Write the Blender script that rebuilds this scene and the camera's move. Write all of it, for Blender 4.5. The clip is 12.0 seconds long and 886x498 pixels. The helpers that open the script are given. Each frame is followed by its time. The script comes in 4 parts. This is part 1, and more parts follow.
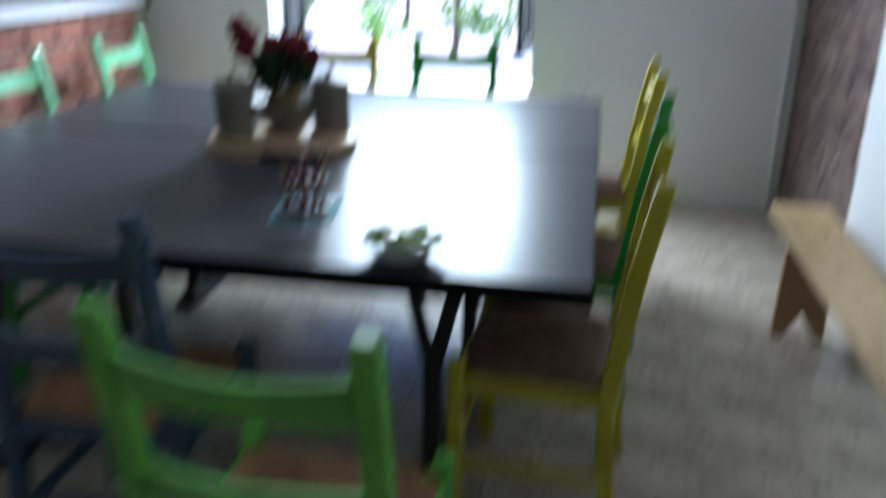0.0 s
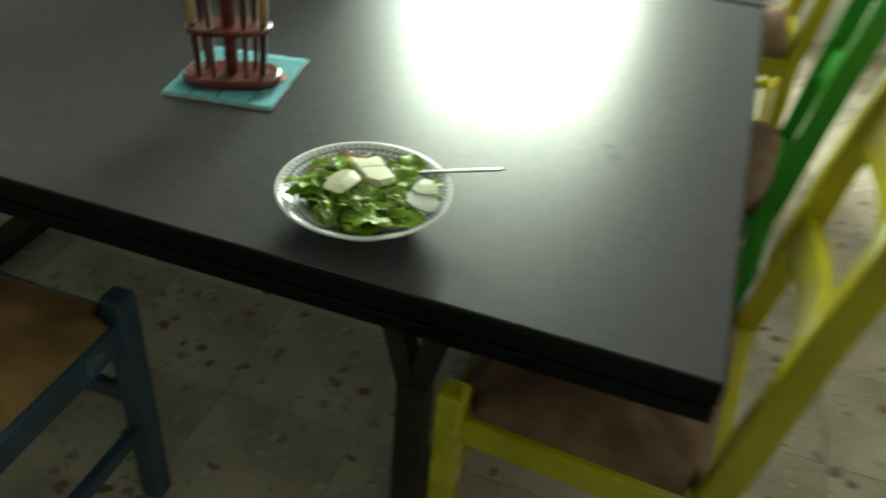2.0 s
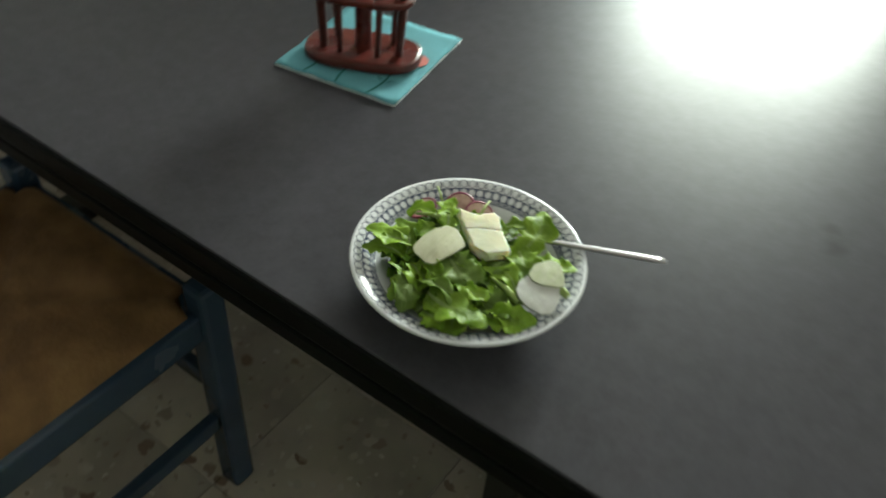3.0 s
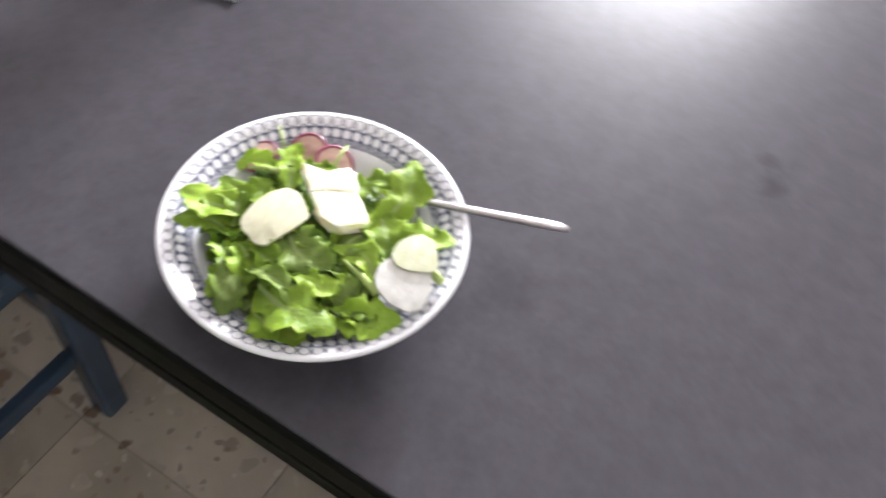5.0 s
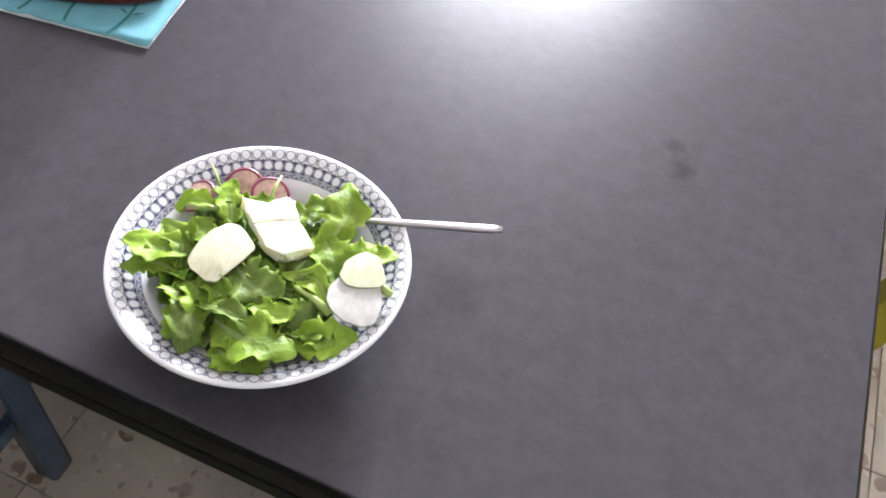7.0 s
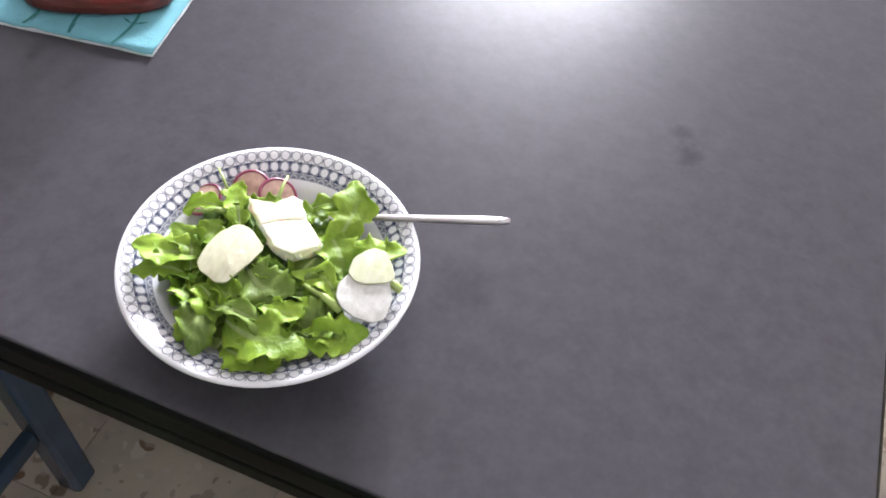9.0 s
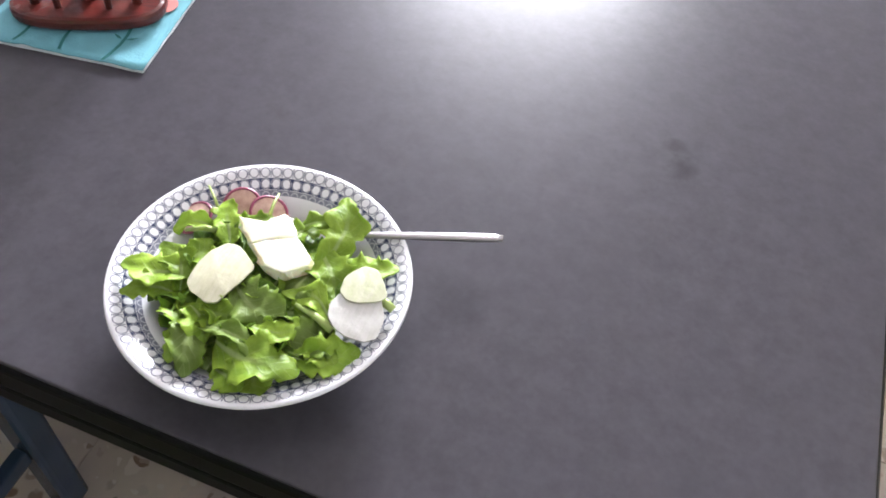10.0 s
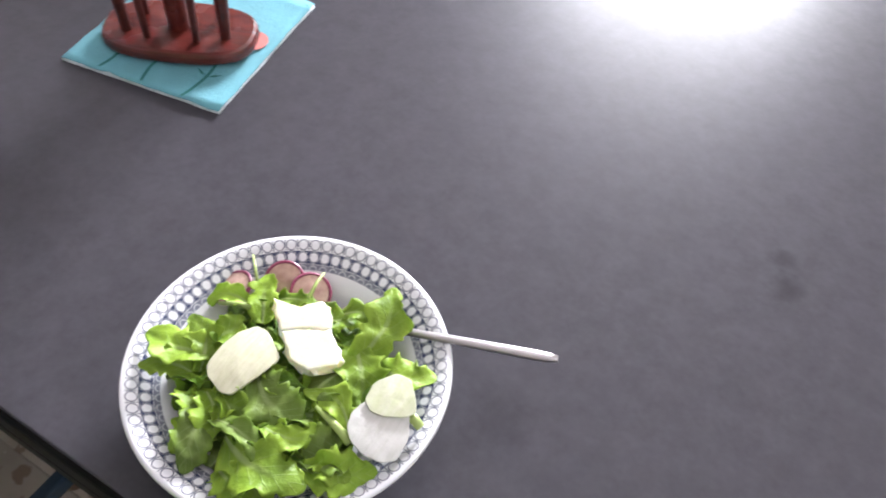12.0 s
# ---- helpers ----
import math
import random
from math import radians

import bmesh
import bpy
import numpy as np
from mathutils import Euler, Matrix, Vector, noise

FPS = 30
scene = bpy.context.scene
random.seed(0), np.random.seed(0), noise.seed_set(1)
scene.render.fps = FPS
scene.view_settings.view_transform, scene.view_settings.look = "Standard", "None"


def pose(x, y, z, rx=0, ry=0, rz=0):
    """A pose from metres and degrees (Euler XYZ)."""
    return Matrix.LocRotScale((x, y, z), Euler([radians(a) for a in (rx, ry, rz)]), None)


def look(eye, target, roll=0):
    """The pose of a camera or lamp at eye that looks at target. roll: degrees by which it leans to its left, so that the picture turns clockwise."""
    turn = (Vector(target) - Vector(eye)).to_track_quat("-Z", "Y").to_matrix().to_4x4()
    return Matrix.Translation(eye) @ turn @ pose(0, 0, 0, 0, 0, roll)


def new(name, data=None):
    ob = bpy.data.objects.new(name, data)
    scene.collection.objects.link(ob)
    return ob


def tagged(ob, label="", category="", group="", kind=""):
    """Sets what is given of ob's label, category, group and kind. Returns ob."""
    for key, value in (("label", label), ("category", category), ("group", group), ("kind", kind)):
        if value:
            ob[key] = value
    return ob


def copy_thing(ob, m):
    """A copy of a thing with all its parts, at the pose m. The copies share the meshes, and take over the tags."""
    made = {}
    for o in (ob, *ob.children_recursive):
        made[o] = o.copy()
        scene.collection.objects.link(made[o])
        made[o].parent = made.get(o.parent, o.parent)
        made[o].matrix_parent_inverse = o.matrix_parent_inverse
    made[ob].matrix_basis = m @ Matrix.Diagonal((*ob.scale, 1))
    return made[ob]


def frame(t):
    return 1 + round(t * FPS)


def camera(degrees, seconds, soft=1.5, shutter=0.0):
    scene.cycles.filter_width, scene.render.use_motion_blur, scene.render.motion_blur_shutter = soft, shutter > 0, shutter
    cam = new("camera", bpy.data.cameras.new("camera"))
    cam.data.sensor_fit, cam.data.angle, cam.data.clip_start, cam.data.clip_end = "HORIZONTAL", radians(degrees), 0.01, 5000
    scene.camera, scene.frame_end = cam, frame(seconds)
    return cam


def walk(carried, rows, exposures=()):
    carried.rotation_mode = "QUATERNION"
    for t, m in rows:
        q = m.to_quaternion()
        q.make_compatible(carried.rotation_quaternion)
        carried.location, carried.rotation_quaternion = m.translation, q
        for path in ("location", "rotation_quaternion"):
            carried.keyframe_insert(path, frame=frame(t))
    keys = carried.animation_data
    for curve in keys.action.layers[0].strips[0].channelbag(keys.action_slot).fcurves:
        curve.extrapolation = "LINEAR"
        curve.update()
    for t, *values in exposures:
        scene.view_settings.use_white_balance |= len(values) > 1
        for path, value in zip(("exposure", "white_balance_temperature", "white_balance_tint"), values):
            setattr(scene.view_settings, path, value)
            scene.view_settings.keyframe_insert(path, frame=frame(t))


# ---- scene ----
cam = camera(55.7, 12.0, soft=1.8, shutter=0.9)

PATH = [
    (0, (-0.027, -1.662, 1.439), (-0.354, 0.183, 0.741), 0.9),
    (0.1, (-0.034, -1.61, 1.443), (-0.315, 0.265, 0.832), 1.3),
    (0.3, (-0.044, -1.495, 1.445), (-0.237, 0.399, 0.835), 1.7),
    (0.5, (-0.048, -1.409, 1.44), (-0.22, 0.45, 0.721), 1.5),
    (0.8, (-0.027, -1.207, 1.426), (-0.323, 0.6, 0.622), 1.6),
    (1, (-0.02, -1.093, 1.408), (-0.37, 0.676, 0.544), 4.2),
    (1.5, (-0.075, -0.88, 1.35), (-0.478, 0.784, 0.315), 4.8),
    (1.8, (-0.1, -0.753, 1.345), (-0.476, 0.866, 0.233), 6.1),
    (2, (-0.108, -0.656, 1.334), (-0.558, 0.879, 0.133), 5.2),
    (2.5, (-0.099, -0.484, 1.324), (-0.787, 0.9, 0.054), 3.7),
    (2.7, (-0.129, -0.432, 1.316), (-0.859, 0.897, 0.012), 4.3),
    (4.3, (-0.222, -0.083, 1.237), (-1.052, 0.675, -0.417), 3.1),
    (4.5, (-0.23, -0.113, 1.226), (-0.978, 0.796, -0.391), 8.6),
    (5, (-0.225, -0.162, 1.249), (-0.687, 0.928, -0.363), 11.0),
    (5.5, (-0.216, -0.187, 1.262), (-0.552, 0.976, -0.33), 11.3),
    (6, (-0.224, -0.185, 1.264), (-0.532, 1.002, -0.317), 11.7),
    (6.5, (-0.231, -0.182, 1.264), (-0.545, 0.996, -0.321), 10.9),
    (7, (-0.232, -0.187, 1.267), (-0.542, 1.016, -0.3), 10.7),
    (9, (-0.225, -0.19, 1.263), (-0.571, 1.005, -0.302), 7.2),
    (9.5, (-0.223, -0.186, 1.263), (-0.567, 1.021, -0.294), 6.6),
    (10, (-0.225, -0.181, 1.263), (-0.572, 1.031, -0.289), 7.0),
    (10.5, (-0.224, -0.172, 1.267), (-0.614, 1.028, -0.285), 6.8),
    (11, (-0.231, -0.135, 1.266), (-0.69, 1.032, -0.292), 6.6),
    (11.5, (-0.23, -0.095, 1.266), (-0.742, 1.042, -0.297), 6.0),
    (12, (-0.226, -0.08, 1.261), (-0.821, 1.014, -0.303), 4.4),
]
EXPOSURES = [(0, 1.5, 5150, 31), (0.3, 0.76, 5200, 22), (0.5, 0.87, 5350, 20), (1.0, 1.40, 5750, 14), (1.5, 1.9, 6150, 10), (2.0, 2.02, 6600, 9), (2.5, 1.72, 6350, 12), (4.3, 3.0, 6250, 46), (6.0, 3.17, 6000, 47), (12.0, 3.02, 6000, 47)]
walk(cam, [(t, look(eye, target, roll)) for t, eye, target, roll in PATH], EXPOSURES)

# ---- light ----
world = bpy.data.worlds.new("sky")
scene.world = world
world.use_nodes = True
wn = world.node_tree.nodes
sky = wn.new("ShaderNodeTexSky")
sky.sky_type, sky.sun_disc = "NISHITA", False
sky.sun_elevation, sky.sun_rotation = radians(48), radians(270)
world.node_tree.links.new(sky.outputs[0], wn["Background"].inputs[0])
wn["Background"].inputs[1].default_value = 0.15
sun = new("sun", bpy.data.lights.new("sun", "SUN"))
sun.data.energy, sun.data.angle, sun.data.color = 5.0, radians(0.5), (1.0, 0.95, 0.86)
sun.matrix_world = look((-8, 1, 9), (0, 0, 0))
# sky light in the window's opening
sky_light = new("window_sky_light", bpy.data.lights.new("window_sky_light", "AREA"))
sky_light.data.shape, sky_light.data.size, sky_light.data.size_y = "RECTANGLE", 1.15, 0.60
sky_light.data.energy, sky_light.data.color = 55.0, (0.84, 1.0, 0.79)
sky_light.matrix_world = look((-0.97, 3.46, 1.82), (0.0, 1.1, 0.0))


# ---- materials ----
def material(name, color, rough=0.5, metal=0.0, vary=0.12, scale=8.0, bump=0.0, bump_scale=60.0, second=None, fine=0.0, spec=0.5, coat=0.0, per_piece=0.0):
    """A surface with colour that varies at two scales, relief and wear."""
    m = bpy.data.materials.new(name)
    m.use_nodes = True
    n, l = m.node_tree.nodes, m.node_tree.links
    b = n["Principled BSDF"]
    b.inputs["Roughness"].default_value = rough
    b.inputs["Metallic"].default_value = metal
    b.inputs["Specular IOR Level"].default_value = spec
    b.inputs["Coat Weight"].default_value = coat
    co = n.new("ShaderNodeTexCoord")
    big, small = n.new("ShaderNodeTexNoise"), n.new("ShaderNodeTexNoise")
    big.inputs["Scale"].default_value, big.inputs["Detail"].default_value = scale, 5
    small.inputs["Scale"].default_value, small.inputs["Detail"].default_value = bump_scale, 3
    for t in (big, small):
        l.new(co.outputs["Object"], t.inputs["Vector"])
    ramp = n.new("ShaderNodeValToRGB")
    lo = second or tuple(c * (1 - 2 * vary) for c in color)
    hi = tuple(min(1, c * (1 + vary)) for c in color)
    ramp.color_ramp.elements[0].position, ramp.color_ramp.elements[1].position = 0.32, 0.68
    ramp.color_ramp.elements[0].color, ramp.color_ramp.elements[1].color = (*lo, 1), (*hi, 1)
    l.new(big.outputs["Fac"], ramp.inputs["Fac"])
    out = ramp.outputs["Color"]
    if fine or per_piece:
        hsv = n.new("ShaderNodeHueSaturation")
        mr = n.new("ShaderNodeMapRange")
        mr.inputs["To Min"].default_value, mr.inputs["To Max"].default_value = 1 - (fine or per_piece), 1 + (fine or per_piece)
        if per_piece:
            info = n.new("ShaderNodeObjectInfo")
            l.new(info.outputs["Random"], mr.inputs["Value"])
        else:
            l.new(small.outputs["Fac"], mr.inputs["Value"])
        l.new(mr.outputs["Result"], hsv.inputs["Value"])
        l.new(out, hsv.inputs["Color"])
        out = hsv.outputs["Color"]
    l.new(out, b.inputs["Base Color"])
    rr = n.new("ShaderNodeMapRange")
    rr.inputs["To Min"].default_value, rr.inputs["To Max"].default_value = max(0.02, rough - 0.06), min(1, rough + 0.06)
    l.new(big.outputs["Fac"], rr.inputs["Value"])
    l.new(rr.outputs["Result"], b.inputs["Roughness"])
    if bump:
        bp = n.new("ShaderNodeBump")
        bp.inputs["Strength"].default_value, bp.inputs["Distance"].default_value = bump, 0.004
        l.new(small.outputs["Fac"], bp.inputs["Height"])
        l.new(bp.outputs["Normal"], b.inputs["Normal"])
    return m


def node(m, kind, **values):
    n = m.node_tree.nodes.new(kind)
    for key, value in values.items():
        n.inputs[key.replace("_", " ")].default_value = value
    return n


def wood(name, light, dark, scale=14.0, stretch=(1, 8, 8), rough=0.5):
    """Timber with long grain along x."""
    m = material(name, light, rough, bump=0.15, bump_scale=90)
    l, b = m.node_tree.links, m.node_tree.nodes["Principled BSDF"]
    co = m.node_tree.nodes.new("ShaderNodeTexCoord")
    mp = node(m, "ShaderNodeMapping", Scale=stretch)
    nz = node(m, "ShaderNodeTexNoise", Scale=scale, Detail=6.0, Distortion=0.6)
    rp = m.node_tree.nodes.new("ShaderNodeValToRGB")
    rp.color_ramp.elements[0].position, rp.color_ramp.elements[1].position = 0.35, 0.62
    rp.color_ramp.elements[0].color, rp.color_ramp.elements[1].color = (*dark, 1), (*light, 1)
    l.new(co.outputs["Object"], mp.inputs["Vector"])
    l.new(mp.outputs["Vector"], nz.inputs["Vector"])
    l.new(nz.outputs["Fac"], rp.inputs["Fac"])
    l.new(rp.outputs["Color"], b.inputs["Base Color"])
    return m


PLASTER = material("white plaster", (0.82, 0.815, 0.83), 0.85, vary=0.03, scale=1.6, bump=0.25, bump_scale=30)
PLASTER_RAW = material("broken pink plaster", (0.50, 0.38, 0.34), 0.95, vary=0.2, scale=14, bump=0.8, bump_scale=40)
CEIL = material("off-white ceiling plaster", (0.74, 0.72, 0.69), 0.9, vary=0.04, scale=2.0, bump=0.2)
SOUTH = material("beige plaster", (0.38, 0.355, 0.32), 0.9, vary=0.05, scale=1.6, bump=0.25, bump_scale=30)
GROUT = material("grey joint mortar", (0.40, 0.34, 0.27), 0.95, vary=0.15, bump=0.4)
MORTAR = material("wall mortar", (0.19, 0.125, 0.11), 0.95, vary=0.25, scale=12, bump=0.9, bump_scale=50)
STONE = material("red brown rubble stone", (0.16, 0.096, 0.082), 0.92, vary=0.35, scale=7, bump=0.9, bump_scale=45, per_piece=0.32)
BRICK = material("mauve red brick", (0.38, 0.15, 0.105), 0.88, vary=0.25, scale=12, bump=0.5, per_piece=0.42)
FRAME_DARK = material("dark green black paint", (0.012, 0.014, 0.014), 0.5, vary=0.2)
FRAME_WHITE = material("grey white window paint", (0.55, 0.55, 0.6), 0.5, vary=0.05)
METAL_BLACK = material("black powder coated steel", (0.004, 0.004, 0.0045), 0.5, vary=0.2, bump=0.05)
EDGE_BLACK = material("black edge band", (0.004, 0.004, 0.0045), 0.45, vary=0.2, spec=0.1)
RED_WOOD = wood("cherry stained wood", (0.145, 0.022, 0.015), (0.075, 0.010, 0.008), rough=0.28)
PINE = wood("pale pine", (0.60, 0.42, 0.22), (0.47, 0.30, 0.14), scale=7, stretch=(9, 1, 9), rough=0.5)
# darker copy of the pine, with the shade under the bench seat in its colour
PINE_SHADED = wood("shaded pine", (0.42, 0.24, 0.11), (0.30, 0.16, 0.07), scale=7, rough=0.55)
BOARD = wood("light beech wood", (0.55, 0.38, 0.23), (0.43, 0.28, 0.155), scale=9, stretch=(1, 6, 6))
KNOT = material("wood knot", (0.16, 0.075, 0.03), 0.6, vary=0.2)
CERAMIC = material("cream stoneware", (0.21, 0.18, 0.14), 0.45, vary=0.06, scale=20, bump=0.08)
CERAMIC_MARK = material("faded brown lettering", (0.13, 0.10, 0.075), 0.6)
STEEL = material("brushed steel", (0.50, 0.47, 0.48), 0.34, metal=1.0, vary=0.03)
PHONE_BLACK = material("black plastic", (0.012, 0.012, 0.012), 0.35)
CHEESE = material("white soft cheese", (0.95, 0.89, 0.67), 0.45, vary=0.03, scale=60, bump=0.14, bump_scale=150)
CHEESE.node_tree.nodes["Principled BSDF"].inputs["Subsurface Weight"].default_value = 0.6
CHEESE.node_tree.nodes["Principled BSDF"].inputs["Subsurface Radius"].default_value = (0.012, 0.009, 0.005)
CHEESE.node_tree.nodes["Principled BSDF"].inputs["Subsurface Scale"].default_value = 1.0
ONION = wood("white onion flesh", (0.66, 0.64, 0.47), (0.58, 0.57, 0.37), 70.0, (7, 1, 7), 0.3)
ONION_PALE = wood("pale onion skin", (0.64, 0.63, 0.60), (0.57, 0.57, 0.52), 70.0, (7, 1, 7), 0.3)
ONION_GREEN = wood("greenish onion flesh", (0.66, 0.67, 0.50), (0.58, 0.62, 0.38), 60.0, (4, 1, 4), 0.3)
RADISH = material("radish flesh", (0.52, 0.34, 0.28), 0.35, vary=0.25, scale=130, second=(0.40, 0.20, 0.17))
RADISH_SKIN = material("red radish skin", (0.30, 0.045, 0.10), 0.35, vary=0.2)
STEM = material("pale leaf rib", (0.42, 0.55, 0.16), 0.4, vary=0.1)
FLOWER = material("crimson petals", (0.28, 0.012, 0.028), 0.6, vary=0.35, scale=30)
GREEN_DARK = material("dark foliage", (0.012, 0.045, 0.010), 0.5, vary=0.35, scale=30)
FLOWER_POT = material("yellow plastic pot", (0.42, 0.25, 0.05), 0.5)
TAG = material("white plant tag", (0.8, 0.8, 0.85), 0.5)
CLOTH = material("white cloth", (0.78, 0.78, 0.82), 0.9, vary=0.05, bump=0.3)
PUMPKIN = material("orange pumpkin skin", (0.62, 0.13, 0.02), 0.45, vary=0.15)
PURPLE = material("purple dried flowers", (0.16, 0.05, 0.16), 0.8, vary=0.4, scale=40)
PAPER = material("picture paper", (0.62, 0.66, 0.63), 0.7, vary=0.05, scale=5)
INK = material("faint grey ink wash", (0.42, 0.46, 0.45), 0.7, vary=0.1)
SOIL = material("pale gravel ground", (0.62, 0.59, 0.53), 0.95, vary=0.15, scale=0.8, bump=0.3)
BARK = material("bark", (0.10, 0.075, 0.055), 0.95, vary=0.3, bump=0.6)
LEAF_TREE = material("tree leaves", (0.12, 0.27, 0.07), 0.5, vary=0.35, scale=3)
leaf_glow = LEAF_TREE.node_tree.nodes.new("ShaderNodeBsdfTranslucent")
leaf_glow.inputs["Color"].default_value = (0.16, 0.36, 0.06, 1)
leaf_mix = LEAF_TREE.node_tree.nodes.new("ShaderNodeMixShader")
LEAF_TREE.node_tree.links.new(LEAF_TREE.node_tree.nodes["Principled BSDF"].outputs[0], leaf_mix.inputs[1])
LEAF_TREE.node_tree.links.new(leaf_glow.outputs[0], leaf_mix.inputs[2])
LEAF_TREE.node_tree.links.new(leaf_mix.outputs[0], LEAF_TREE.node_tree.nodes["Material Output"].inputs["Surface"])
RING = material("thin steel wire", (0.45, 0.45, 0.47), 0.3, metal=1.0)


def laminate():
    """Dark anthracite laminate with a faint cloudy print, stains and a faint dark patch."""
    m = material("anthracite laminate", (0.0625, 0.0590, 0.0680), 0.33, vary=0.05, scale=55, bump_scale=190, fine=0.15, spec=0.115)
    rough = m.node_tree.nodes["Principled BSDF"].inputs["Roughness"]
    m.node_tree.links.remove(rough.links[0])
    rough.default_value = 0.33
    # two dried stains and a wider, fainter dark patch, all with ragged soft edges
    n, l = m.node_tree.nodes, m.node_tree.links
    color = n["Principled BSDF"].inputs["Base Color"]
    base = color.links[0].from_socket
    geo = n.new("ShaderNodeNewGeometry")
    for (x, y), size, fade in (((-0.189, 0.419), 0.015, 0.68), ((-0.181, 0.394), 0.018, 0.62), ((-0.312, 0.174), 0.028, 0.80)):
        nz = node(m, "ShaderNodeTexNoise", Scale=75.0, Detail=4.0)
        l.new(geo.outputs["Position"], nz.inputs["Vector"])
        off = n.new("ShaderNodeVectorMath")
        off.operation = "DISTANCE"
        off.inputs[1].default_value = (x, y, 0.75)
        l.new(geo.outputs["Position"], off.inputs[0])
        jag = n.new("ShaderNodeMath")
        jag.operation = "MULTIPLY_ADD"
        jag.inputs[1].default_value = 1.5 * size
        l.new(nz.outputs["Fac"], jag.inputs[0])
        l.new(off.outputs["Value"], jag.inputs[2])
        mr = node(m, "ShaderNodeMapRange", From_Min=0.9 * size, From_Max=1.75 * size, To_Min=fade, To_Max=1.0)
        l.new(jag.outputs[0], mr.inputs["Value"])
        dark = n.new("ShaderNodeHueSaturation")
        l.new(mr.outputs["Result"], dark.inputs["Value"])
        l.new(base, dark.inputs["Color"])
        base = dark.outputs["Color"]
    l.new(base, color)
    return m


def rush(name, light, dark):
    """Twisted rush cord, many fine strands."""
    m = material(name, light, 0.75, vary=0.2)
    n, l = m.node_tree.nodes, m.node_tree.links
    b = n["Principled BSDF"]
    co = n.new("ShaderNodeTexCoord")
    nz = node(m, "ShaderNodeTexNoise", Scale=16.0, Detail=5.0)
    rp = n.new("ShaderNodeValToRGB")
    rp.color_ramp.elements[0].position, rp.color_ramp.elements[1].position = 0.35, 0.65
    rp.color_ramp.elements[0].color, rp.color_ramp.elements[1].color = (*dark, 1), (*light, 1)
    l.new(co.outputs["Object"], nz.inputs["Vector"])
    l.new(nz.outputs["Fac"], rp.inputs["Fac"])
    l.new(rp.outputs["Color"], b.inputs["Base Color"])
    fine = node(m, "ShaderNodeTexNoise", Scale=140.0, Detail=2.0)
    l.new(co.outputs["Object"], fine.inputs["Vector"])
    bp = node(m, "ShaderNodeBump", Strength=0.5, Distance=0.003)
    l.new(fine.outputs["Fac"], bp.inputs["Height"])
    l.new(bp.outputs["Normal"], b.inputs["Normal"])
    return m


def terrazzo():
    """Beige cement tile with brown and grey marble chips."""
    m = material("beige chip tile", (0.56, 0.48, 0.39), 0.25, vary=0.17, scale=4, bump=0.05)
    n, l = m.node_tree.nodes, m.node_tree.links
    b = n["Principled BSDF"]
    base = b.inputs["Base Color"].links[0].from_socket
    geo = n.new("ShaderNodeNewGeometry")
    warp = node(m, "ShaderNodeTexNoise", Scale=30.0, Detail=2.0)
    l.new(geo.outputs["Position"], warp.inputs["Vector"])
    mixv = n.new("ShaderNodeVectorMath")
    mixv.operation = "MULTIPLY_ADD"
    mixv.inputs[1].default_value = (0.034, 0.034, 0.034)
    l.new(warp.outputs["Color"], mixv.inputs[0])
    l.new(geo.outputs["Position"], mixv.inputs[2])
    for scale, limit, colors in ((26.0, 0.30, ((0.22, 0.14, 0.095), (0.62, 0.55, 0.46))), (55.0, 0.26, ((0.34, 0.26, 0.20), (0.66, 0.60, 0.52)))):
        v = node(m, "ShaderNodeTexVoronoi", Scale=scale)
        l.new(mixv.outputs[0], v.inputs["Vector"])
        lt = n.new("ShaderNodeMapRange")
        lt.inputs["From Min"].default_value, lt.inputs["From Max"].default_value = limit, limit + 0.08
        lt.inputs["To Min"].default_value, lt.inputs["To Max"].default_value = 1, 0
        l.new(v.outputs["Distance"], lt.inputs["Value"])
        sep = n.new("ShaderNodeSeparateColor")
        l.new(v.outputs["Color"], sep.inputs[0])
        rp = n.new("ShaderNodeValToRGB")
        rp.color_ramp.elements[0].color, rp.color_ramp.elements[1].color = (*colors[0], 1), (*colors[1], 1)
        l.new(sep.outputs[0], rp.inputs["Fac"])
        some = n.new("ShaderNodeMath")
        some.operation = "GREATER_THAN"
        some.inputs[1].default_value = 0.45
        l.new(sep.outputs[1], some.inputs[0])
        both = n.new("ShaderNodeMath")
        both.operation = "MULTIPLY"
        l.new(lt.outputs[0], both.inputs[0])
        l.new(some.outputs[0], both.inputs[1])
        mix = n.new("ShaderNodeMix")
        mix.data_type = "RGBA"
        l.new(both.outputs[0], mix.inputs["Factor"])
        l.new(base, mix.inputs["A"])
        l.new(rp.outputs["Color"], mix.inputs["B"])
        base = mix.outputs["Result"]
    l.new(base, b.inputs["Base Color"])
    return m


